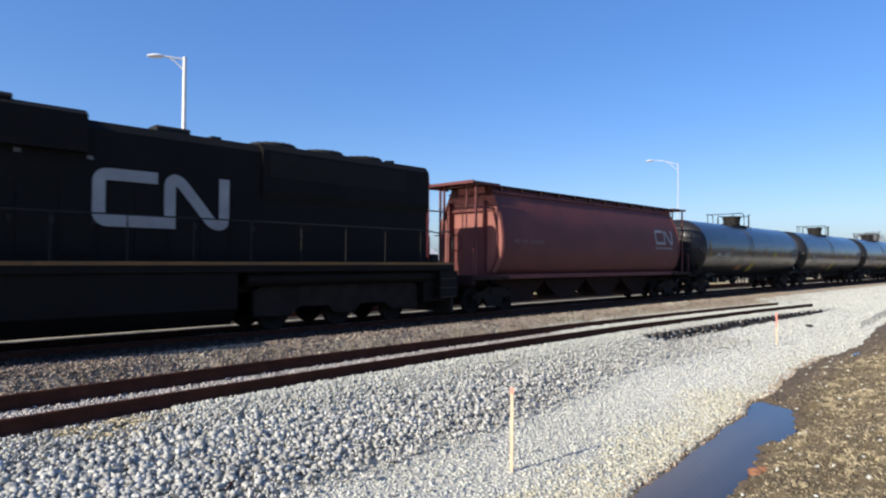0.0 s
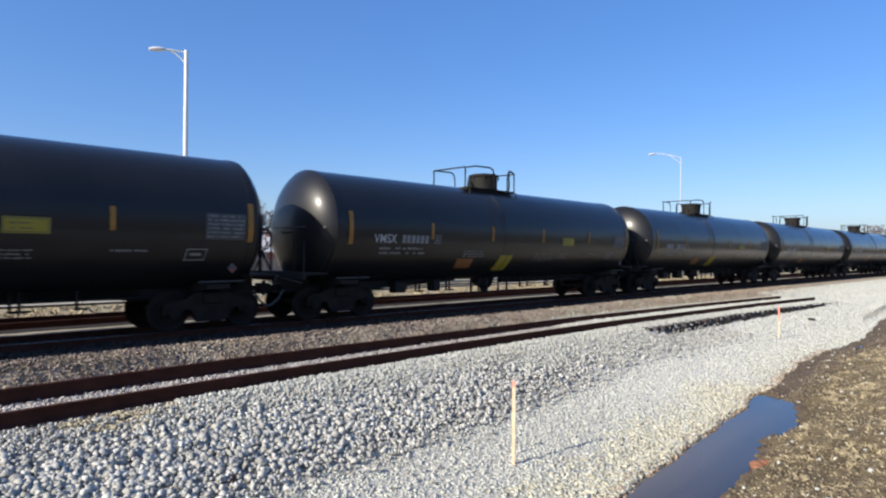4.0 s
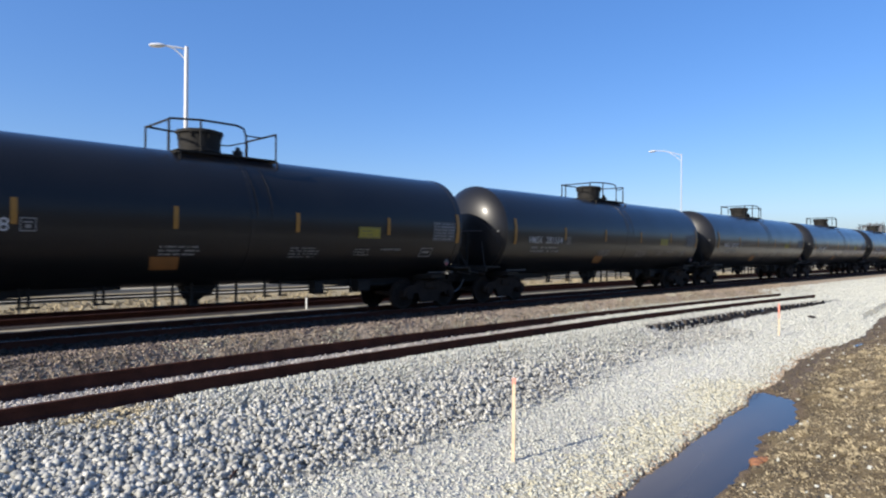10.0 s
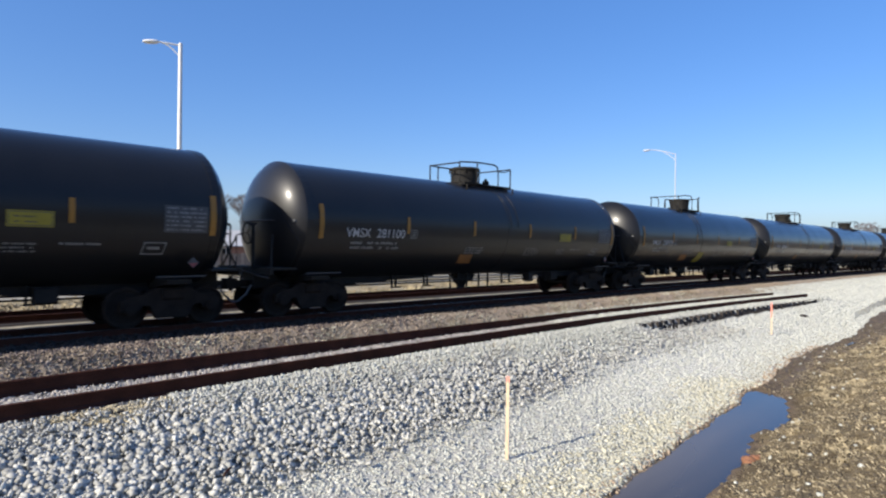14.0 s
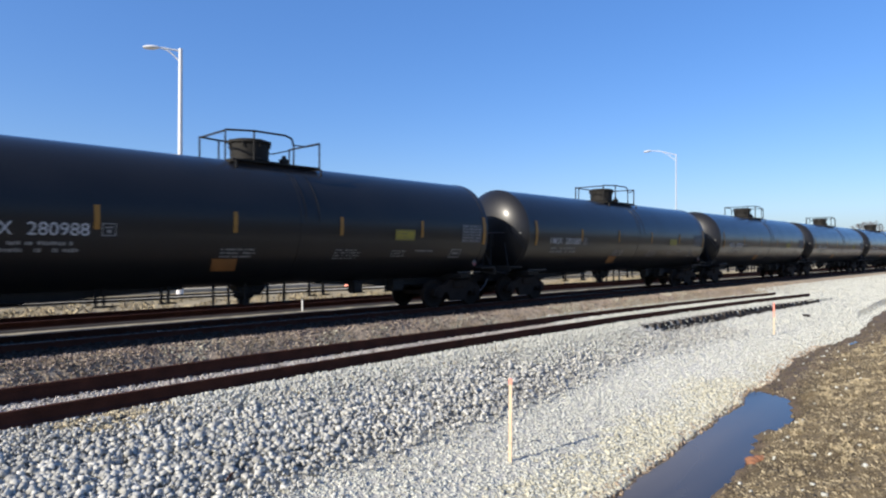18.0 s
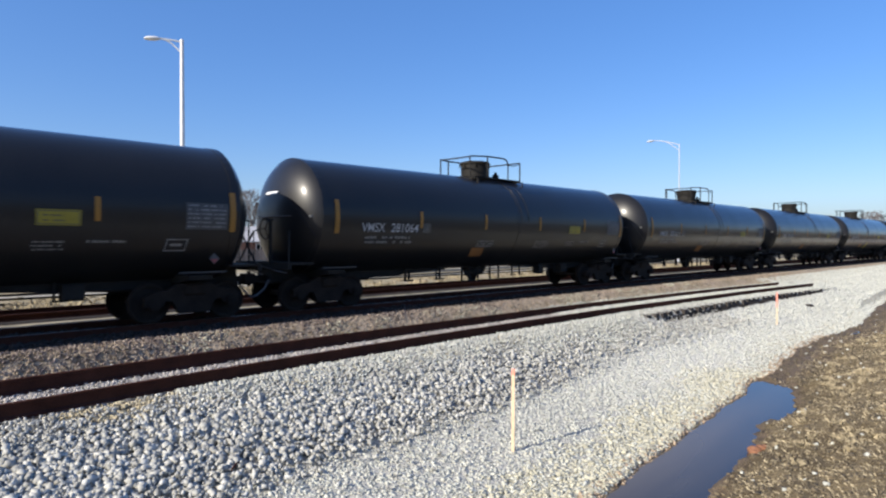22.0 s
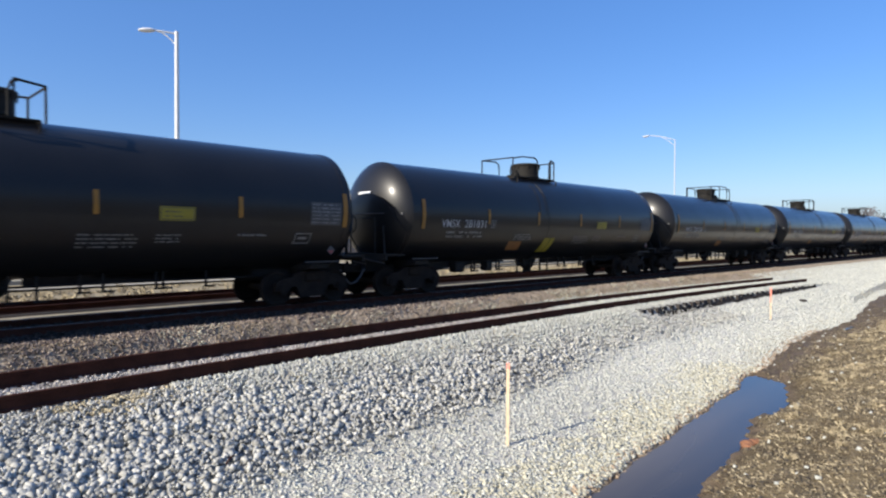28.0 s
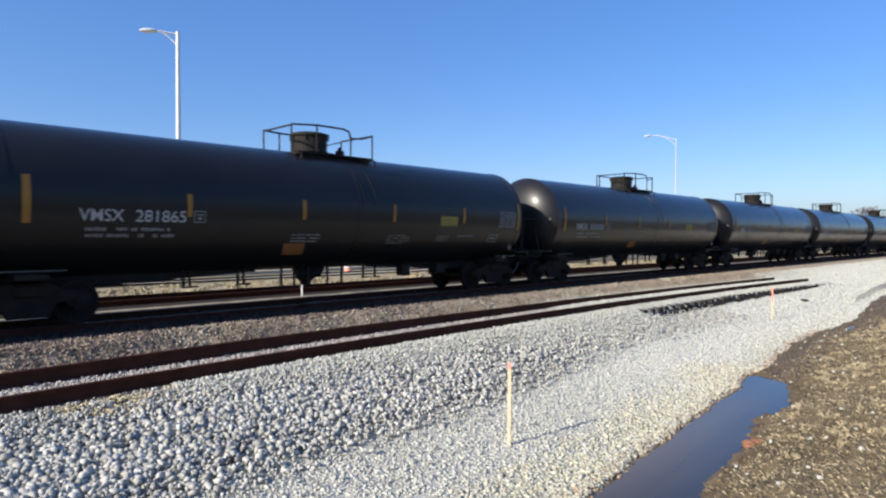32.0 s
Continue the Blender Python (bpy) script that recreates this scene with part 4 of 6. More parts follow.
def tank_shell():
    # shallow dished heads that meet the shell at a welded corner
    bow = [math.sin(i / 16 * math.pi / 2) for i in range(17)]
    prof = [(-RIM - HEAD * (math.sqrt(1 - (0.95 * b) ** 2) - 0.312) / 0.688, TANK_R * b) for b in bow]
    right = [(REAR - RIM - x, r) for x, r in reversed(prof)]
    return Shape().lathe(prof + right, 72, "x", (0, 0, TANK_Z)).mesh("tank", BLACK, True, 20)


def ring_band(x0, x1, out, a0=0, a1=360, n=48):
    # a strap bent round the shell
    s = Shape()
    vs = []
    for i in range(n + 1):
        a = radians(a0 + (a1 - a0) * i / n)
        for x in (x0, x1):
            for r in (TANK_R - 0.01, TANK_R + out):
                vs.append((x, math.cos(a) * r, TANK_Z + math.sin(a) * r))
    fs = []
    for i in range(n):
        b, c = 4 * i, 4 * i + 4
        fs += [(b + 1, b + 3, c + 3, c + 1), (b, b + 1, c + 1, c), (b + 3, b + 2, c + 2, c + 3)]
    return s.add(vs, fs)


TANK = tank_shell()


def head_x(r, out=0.0):
    # how far out the front head reaches at a distance r from its axis
    b = min(0.999, r / TANK_R)
    return -RIM - HEAD * (math.sqrt(1 - (0.95 * b) ** 2) - 0.312) / 0.688 - out


def head_shield():
    # a plate that follows the dish: full width below, drawn in to a short flat top
    s = Shape()
    rows, cols = 16, 18
    lo, hi = TANK_Z - 1.5, TANK_Z + 0.62
    vs = []
    for out in (0.02, 0.045):
        for i in range(rows + 1):
            z = lo + (hi - lo) * i / rows
            half = min(math.sqrt(max(0.01, (TANK_R * 0.965) ** 2 - (z - TANK_Z) ** 2)), 0.34 + 1.55 * math.sqrt(max(0.0, (hi - z) / (hi - lo))))
            for j in range(cols + 1):
                y = half * (2 * j / cols - 1)
                vs.append((head_x(math.hypot(y, z - TANK_Z), out), y, z))
    w = cols + 1
    m = (rows + 1) * w
    fs = []
    for i in range(rows):
        for j in range(cols):
            a = i * w + j
            fs += [(a, a + 1, a + w + 1, a + w), (m + a, m + a + w, m + a + w + 1, m + a + 1)]
    rim = [i * w for i in range(rows + 1)] + [rows * w + j for j in range(1, w)] + [i * w + cols for i in range(rows - 1, -1, -1)] + [j for j in range(cols - 1, 0, -1)]
    for a, b in zip(rim, rim[1:] + rim[:1]):
        fs.append((a, b, m + b, m + a))
    return s.add(vs, fs).mesh("head_shield", BLACK, True, 40)


# added strip above the head shield, shaped and coloured as a sun glint
def shield_lip():
    z0 = TANK_Z + 0.63
    s = Shape()
    vs = []
    for j in range(9):
        y = 0.28 * (j / 4 - 1)
        x = head_x(math.hypot(y, z0 - TANK_Z))
        vs += [(x - 0.055, y, z0 - 0.03), (x - 0.06, y, z0), (x - 0.01, y, z0 + 0.055), (x + 0.03, y, z0 + 0.05)]
    fs = [(4 * j + k, 4 * j + k + 1, 4 * j + k + 5, 4 * j + k + 4) for j in range(8) for k in range(3)]
    return s.add(vs, fs + [(0, 1, 2, 3), (35, 34, 33, 32)]).mesh("shield_lip", GLINT)


HEAD_SHIELD, SHIELD_GLINT = head_shield(), shield_lip()


def tank_car(kind):
    """One tank car; kind 'plain' or 'turned' (the other way round, with its own stencils)."""
    car = thing("tank_car", "glossy black railway tank car with white stencilled numbers", "tank car", "train of tank cars")
    part("tank", TANK, BLACK, car, "glossy black cylindrical tank", True)
    f = 1 if kind == "plain" else -1
    part("jacket_band", ring_band(0.62 * f, 0.62 * f + 0.09, 0.01), BLACK, car)
    # manway and its hatch
    top = TANK_Z + TANK_R
    dome = part("manway", Shape().lathe([(top - 0.12, 0.0), (top - 0.12, 0.50), (top + 0.02, 0.50), (top + 0.04, 0.53), (top + 0.08, 0.53), (top + 0.10, 0.50), (top + 0.50, 0.52)], 28, "z", (0.05, 0, 0)), GRIME, car, "round black manway housing", True)
    lid = Shape().lathe([(top + 0.50, 0.0), (top + 0.50, 0.57), (top + 0.56, 0.57), (top + 0.60, 0.45), (top + 0.61, 0.0)], 28, "z", (0.05, 0, 0))
    part("lid", lid, GRIME, dome, "flat round lid", True)
    bolt = Shape().rod((0, 0, 0.38), (0, 0, 0.58), 0.022, 6).mesh("lid_bolt", GRIME)
    for j in range(8):
        a = j * math.pi / 4
        part("lid_bolt", bolt, GRIME, dome, at=pose(0.05 + 0.55 * math.cos(a), 0.55 * math.sin(a), top))
    valve = Shape().rod((0.95 * f, -0.25, top - 0.1), (0.95 * f, -0.25, top + 0.16), 0.13, 12).rod((0.95 * f, -0.25, top + 0.16), (0.95 * f, -0.25, top + 0.26), 0.06, 10).box(0.75 * f - 0.1, 0.75 * f + 0.3, -0.1, 0.3, top - 0.08, top + 0.10, 0.03)
    part("relief_valve", valve, GRIME, car)
    # platform round the manway
    deck = Shape()
    x0, x1 = (-0.85, 1.75) if f > 0 else (-1.75, 0.85)
    deck.box(x0, x0 + 0.05, -0.84, 0.84, top - 0.12, top - 0.075)
    deck = part("platform", deck, GRIME, car, "narrow steel grating walkway")
    part("cross_bar", Shape().box(x1 - 0.05, x1, -0.84, 0.84, top - 0.12, top - 0.075), GRIME, deck)
    for x in (x0 + 0.02, x1 - 0.06):
        for y in (-0.95, 0.91):
            part("strut", Shape().box(x, x + 0.04, y, y + 0.04, TANK_Z + 1.3, top - 0.1), GRIME, deck)
    bar = Shape().box(x0, x1, -0.025, 0.025, top - 0.075, top - 0.04).mesh("slat", GRIME)
    for i in range(2, 9):
        for y in (-0.955 + i * 0.08, 0.955 - i * 0.08):
            part("slat", bar, GRIME, deck, at=pose(0, y, 0))
    # guard rails: one tall loop on the near side, one on the far side, posts and a chain gate
    zt = top + 0.68
    xa, xb, xm = x0 - 0.15, x1 + 0.1, 0.55 * f
    for y in (-0.98, 0.98):
        bend = xm + 0.25 * f if f > 0 else 0.25
        s = Shape().pipe([(xa if f > 0 else xb, y * 0.75, zt - 0.02), (-0.35 * f, y, zt), (bend - 0.25 * f, y, zt), (bend - 0.06 * f, y, zt - 0.06), (bend, y, zt - 0.24), (bend, y, top - 0.06)], 0.028, 6)
        part("guard_rail", s, GRIME, car, "bent pipe hand rail")
        part("rail_post", Shape().rod((-0.35 * f, y, top - 0.06), (-0.35 * f, y, zt), 0.026, 6), GRIME, car)
        part("rail_post", Shape().rod((xb - 0.1 if f > 0 else xa + 0.1, y * 0.8, top - 0.06), (xb - 0.1 if f > 0 else xa + 0.1, y * 0.8, zt - 0.05), 0.026, 6), GRIME, car)
        part("rail_post", Shape().rod((xa if f > 0 else xb, y * 0.75, top - 0.1), (xa if f > 0 else xb, y * 0.75, zt - 0.02), 0.026, 6), GRIME, car)
        far = xb - 0.1 if f > 0 else xa + 0.1
        if f > 0:
            part("chain", Shape().pipe([(bend, y, zt - 0.22), ((bend + far) / 2, y * 0.9, zt - 0.2), (far, y * 0.8, zt - 0.06)], 0.018, 5), GRIME, car)
        else:
            part("guard_rail", Shape().pipe([(far, y * 0.8, zt - 0.06), (far + 0.3, y, zt), (-0.72, y, zt + 0.02), (-0.56, y, zt - 0.05), (-0.5, y, zt - 0.22), (-0.5, y, top - 0.06)], 0.028, 6), GRIME, car, "bent pipe hand rail")
    for xe in (xa if f > 0 else xb, xb - 0.1 if f > 0 else xa + 0.1):
        yy = 0.75 if xe == (xa if f > 0 else xb) else 0.8
        part("cross_rail", Shape().pipe([(xe, -0.98 * yy, zt - 0.04), (xe, 0.98 * yy, zt - 0.04)], 0.026, 6), GRIME, car)
    # two thin straps hang from the walkway down each flank
    for side in (-1, 1):
        for dx in (-0.2, 0.2):
            pts = [((0.95 + 0.03 * math.sin(3 * z)) * f + dx, side * (abs(shell_y(z)) + 0.012), z) for z in np.linspace(TANK_Z + 1.3, TANK_Z + 0.05, 12)]
            part("strap", Shape().pipe(pts, 0.009, 5), BLACK, car, "thin black strap")
    # stub sills, saddles, end platforms, couplers
    for d in (-1, 1):
        a, b = sorted((d * 6.05, d * 8.55))
        part("stub_sill", Shape().box(a, b, -0.38, 0.38, 0.74, 1.34, 0.03), GRIME, car)
        part("body_bolster", Shape().prism([(-1.42, 1.1), (-1.42, 1.0), (-0.5, 0.88), (0.5, 0.88), (1.42, 1.0), (1.42, 1.1)], d * 7.15 - 0.28, d * 7.15 + 0.28), GRIME, car)
        sad = Shape()
        for xx in (d * 7.15,):  # one curved cradle over each truck
            ring = [(-0.66, 0.80), (0.66, 0.80)] + [(math.cos(t) * (TANK_R - 0.01), TANK_Z + math.sin(t) * (TANK_R - 0.01)) for t in np.linspace(-1.15, -math.pi + 1.15, 14)]
            sad.prism(ring, xx - 0.22, xx + 0.22)
        part("saddle", sad, GRIME, car)
        deckp = Shape()
        a, b = sorted((d * 7.9, d * 8.62))
        deckp.box(a, b, -1.45, 1.45, 1.10, 1.15)
        a, b = sorted((d * 8.58, d * 8.66))
        deckp.box(a, b, -1.45, 1.45, 0.98, 1.16)
        part("end_platform", deckp, GRIME, car)
        for y in (-1.58, 1.50):
            part("side_sill_step", Shape().box(*sorted((d * 6.6, d * 7.7)), y, y + 0.08, 0.985, 1.02), DULL, car, "worn bare steel step edge")
        part("coupler", coupler_shape(Shape(), d * 9.05, d), UNDER, car, "rusty knuckle coupler")
        # hoses in pale grey: the sun on them put into the colour
        hoses = Shape().pipe([(d * 8.6, -0.35, 0.85), (d * 8.75, -0.36, 0.62), (d * 8.95, -0.34, 0.45), (d * 9.05, -0.3, 0.42)], 0.03, 6)
        part("air_hose", hoses, STAND, car, "air hose in a grey lightened for sunlight")
        cut = Shape().pipe([(d * 8.7, -1.42, 0.9), (d * 8.72, -0.9, 0.95), (d * 8.85, -0.4, 1.06), (d * 8.9, 0, 1.1)], 0.02, 5)
        part("uncoupling_lever", cut, TREAD, car)
        part("head_bracket", Shape().box(*sorted((d * 7.86, d * 8.0)), -1.46, -1.28, 2.34, 2.41, 0.01), STAND, car, "small grey bracket on the tank head")
        # end hand rails
        brake_end = (d > 0) == (kind == "turned")
        if brake_end:
            part("brake_post", Shape().box(*sorted((d * 8.64, d * 8.71)), -0.595, -0.525, 1.1, 2.3).box(*sorted((d * 8.62, d * 8.78)), -0.66, -0.46, 2.26, 2.32), GRIME, car)
            wheel = Shape().pipe([(d * 8.82, -0.56 + 0.28 * math.cos(t), 2.05 + 0.28 * math.sin(t)) for t in np.linspace(0, 2 * math.pi, 17)], 0.02, 5)
            for t in range(3):
                wheel.rod((d * 8.82, -0.56, 2.05), (d * 8.82, -0.56 + 0.28 * math.cos(t * 2.09), 2.05 + 0.28 * math.sin(t * 2.09)), 0.015, 5)
            part("brake_wheel", wheel, GRIME, car, "black hand brake wheel")
            for y in (0.45, 1.3):
                part("end_rail", Shape().pipe([(d * 8.62, y, 1.1), (d * 8.62, y, 2.0), (d * 8.62, y - 0.35, 2.04)], 0.025, 6), GRIME, car)
        else:
            for y in (-0.9, 0.3):
                part("end_rail", Shape().pipe([(d * 8.62, y, 1.1), (d * 8.62, y, 2.2), (d * 8.62, y + 0.04, 2.24), (d * 8.62, y + 0.6, 2.24)], 0.028, 6), GRIME, car)
        for y in (-1.35, 1.35):
            part("corner_brace", Shape().pipe([(d * 8.6, y, 1.1), (d * 8.35, y * 0.72, 2.0)], 0.025, 6), GRIME, car)
        off = 0.0 if d < 0 else 0.26
        part("head_rail", Shape().pipe([(d * (7.80 + off), -1.5, 2.37), (d * (7.98 + off), -1.36, 2.38), (d * (8.33 + off), -0.75, 2.39), (d * (8.44 + off), 0.0, 2.39), (d * (8.33 + off), 0.75, 2.39), (d * (7.98 + off), 1.36, 2.38)], 0.018, 5), TREAD, car, "worn bare steel grab rail")
        part("head_band", ring_band(*sorted((d * (7.74 + off), d * (7.55 + off))), 0.012), BLACK, car)
        truck(car, d * 7.15)
        part("head_shield", HEAD_SHIELD, BLACK, car, "curved black plate over the lower head", at=pose(0 if d < 0 else REAR - RIM, 0, 0) @ Matrix.Diagonal((-d, 1, 1, 1)))
    # belly: outlet valve, skid, brake rods, pipes, cylinder
    part("outlet_valve", Shape().lathe([(0.62, 0.0), (0.62, 0.14), (0.74, 0.17), (0.80, 0.26), (1.02, 0.30)], 16, "z", (-0.1 * f, 0, -0.16)), GRIME, car, smooth=True)
    part("skid", Shape().prism([(-0.46, 0.80), (-0.26, 0.50), (0.26, 0.50), (0.46, 0.80)], -0.22, 0.22, "y"), GRIME, car)
    for d in (-1, 1):
        # the stub sill runs on under the belly, tapering away towards the middle
        part("sill_taper", Shape().prism([(d * 6.05, 0.72), (d * 1.9, 0.925), (d * 1.9, 1.02), (d * 6.05, 1.3)], -0.40, 0.40, "y"), GRIME, car)
    part("brake_rod", Shape().rod((-6.2, -0.12, 0.72), (6.2, -0.12, 0.68), 0.025, 6), GRIME, car)
    part("train_pipe", Shape().rod((-8.6, -0.5, 0.80), (8.6, -0.5, 0.80), 0.026, 6), GRIME, car)
    for x in (-3.86, -3.70, -2.46, -2.30, -1.2, -0.8, -0.35, 0.3, 0.8, 1.6, 2.06, 3.2, 3.36, 4.4):
        z = 0.47 if abs(x) < 1.3 else 0.6
        part("hanger", Shape().box(x - 0.025, x + 0.025, -0.55, -0.5, z, 1.1).box(x - 0.05, x + 0.2, -0.56, -0.5, z, z + 0.04), GRIME, car)
    for a, b in ((4.5, 4.92), (3.0, 3.28)):
        a, b = sorted((a * f, b * f))
        part("brake_gear", Shape().box(a, b, -0.78, -0.45, 0.62, 0.98, 0.05), GRIME, car, "small black brake gear box")
    if kind == "turned":
        part("pipe_guard", Shape().box(0.6, 5.7, -0.4, -0.25, 0.77, 1.0, 0.02), UNDER, car)
    # reflectors and stencils
    bars = (-7.28, -4.17, -1.3, 1.6, 4.75, 7.82) if kind == "turned" else (-7.28, -4.17, -1.18, 1.9, 4.92, 7.82)
    for side in (-1, 1):
        for i, x in enumerate(bars):
            tall = i in (0, 5)
            z0, z1, w = (1.93, 2.85, 0.07) if tall else (2.12, 2.62, 0.055)
            part("reflector", decal(x - w, x + w, z0, z1, 0, 0.02 if tall else 0.014, side), BAR, car, "yellow reflective strip")
    sx = -6.42 if kind == "turned" else -6.48
    part("load_stencil", stencil_rows(sx + 0.2, sx + 2.0, 1.79, 2, 0.135, 3, 0.075), FADED, car, "two rows of small white stencilling")

    def framed(x0, x1, z0, z1, w, skew=0.0, out=0.014):
        s = Shape()
        for d in (decal(x0, x1, z0, z0 + w, 0, out), decal(x0 + skew, x1 + skew, z1 - w, z1, 0, out), decal(x0, x0 + w, z0, z1, skew, out), decal(x1 - w, x1, z0, z1, skew, out)):
            s.add(d.v, d.f)
        return s

    cd = framed(-4.07, -3.80, 1.99, 2.25, 0.02)
    for d in (decal(-4.01, -3.86, 2.15, 2.18), decal(-3.98, -3.89, 2.05, 2.12)):
        cd.add(d.v, d.f)
    part("class_decal", cd, FADED, car, "small framed square decal")
    if kind == "turned":
        part("test_stencil", stencil_rows(-2.65, -1.55, 1.74, 3, 0.085, 5, 0.045), FADED, car)
        part("orange_panel", decal(-2.76, -2.0, 1.20, 1.52, -0.06), ORANGE, car, "faded orange warning panel")
        part("yellow_panel", decal(-0.76, -0.36, 1.10, 1.64, 0.06), YELLOW, car, "bright yellow slanted panel")
        part("yellow_panel", decal(-0.32, -0.06, 1.10, 1.64, 0.06), YELLOW, car, "bright yellow slanted panel")
        part("small_print", stencil_rows(1.25, 2.55, 1.68, 4, 0.085, 6, 0.035), FADED, car)
        sg = 2.86
    else:
        part("test_stencil", stencil_rows(-1.5, -0.45, 1.70, 3, 0.085, 5, 0.045), FADED, car)
        part("orange_panel", decal(-1.58, -0.95, 1.20, 1.50, -0.06), ORANGE, car, "faded orange warning panel")
        part("small_print", stencil_rows(1.75, 2.7, 1.70, 4, 0.075, 6, 0.035), FADED, car)
        sg = 3.84
    sign = part("yellow_sign", decal(sg, sg + 0.78, 2.02, 2.33), YELLOW, car, "yellow rectangular notice with a dark border")
    part("border", framed(sg + 0.025, sg + 0.755, 2.04, 2.31, 0.014, 0.0, 0.018), MARK, sign)
    part("notice_print", stencil_rows(sg + 0.1, sg + 0.7, 2.2, 2, 0.1, 8, 0.03, 0.018), MARK, car)
    part("small_print", stencil_rows(sg - 0.05, sg + 0.65, 1.68, 3, 0.075, 9, 0.035), FADED, car)
    part("small_print", stencil_rows(4.72, 5.6, 1.68, 1, 0.07, 10, 0.05), FADED, car)
    fr = framed(6.3, 6.78, 1.49, 1.76, 0.025, 0.04)
    d = decal(6.42, 6.68, 1.6, 1.66)
    fr.add(d.v, d.f)
    part("framed_decal", fr, FADED, car, "white framed placard holder")
    part("data_panel", decal(6.72, 7.7, 1.98, 2.58, 0.0, 0.010), MARK, car, "grey block of small data print")
    part("data_print", stencil_rows(6.75, 7.66, 2.5, 6, 0.095, 11, 0.04), FADED, car)
    part("hazard_placard", Shape().add([(7.4 - 0.13, -1.56, 1.31), (7.4, -1.56, 1.18), (7.4 + 0.13, -1.56, 1.31), (7.4, -1.56, 1.44)], [(0, 1, 2, 3)]), MARK, car, "white and red diamond placard")
    part("hazard_mark", Shape().add([(7.4 - 0.10, -1.565, 1.30), (7.4, -1.565, 1.20), (7.4 + 0.10, -1.565, 1.30)], [(0, 1, 2)]), PLACARD, car)
    raise_body(car, 0.175, ("truck", "coupler", "air_hose", "stub_sill", "sill_taper", "outlet_valve", "hanger", "brake_gear", "brake_rod", "train_pipe", "pipe_guard", "body_bolster"))
    return car


# ---- covered hopper car ----
def ribbon(pts, w, y_at):
    # one flat band along a bent line in x, z
    s = Shape()
    vs = []
    for i, (x, z) in enumerate(pts):
        a, b = pts[max(0, i - 1)], pts[min(len(pts) - 1, i + 1)]
        l = math.hypot(b[0] - a[0], b[1] - a[1]) or 1.0
        nx, nz = -(b[1] - a[1]) / l * w / 2, (b[0] - a[0]) / l * w / 2
        vs += [(x + nx, y_at(z + nz), z + nz), (x - nx, y_at(z - nz), z - nz)]
    return s.add(vs, [(2 * i, 2 * i + 1, 2 * i + 3, 2 * i + 2) for i in range(len(pts) - 1)])


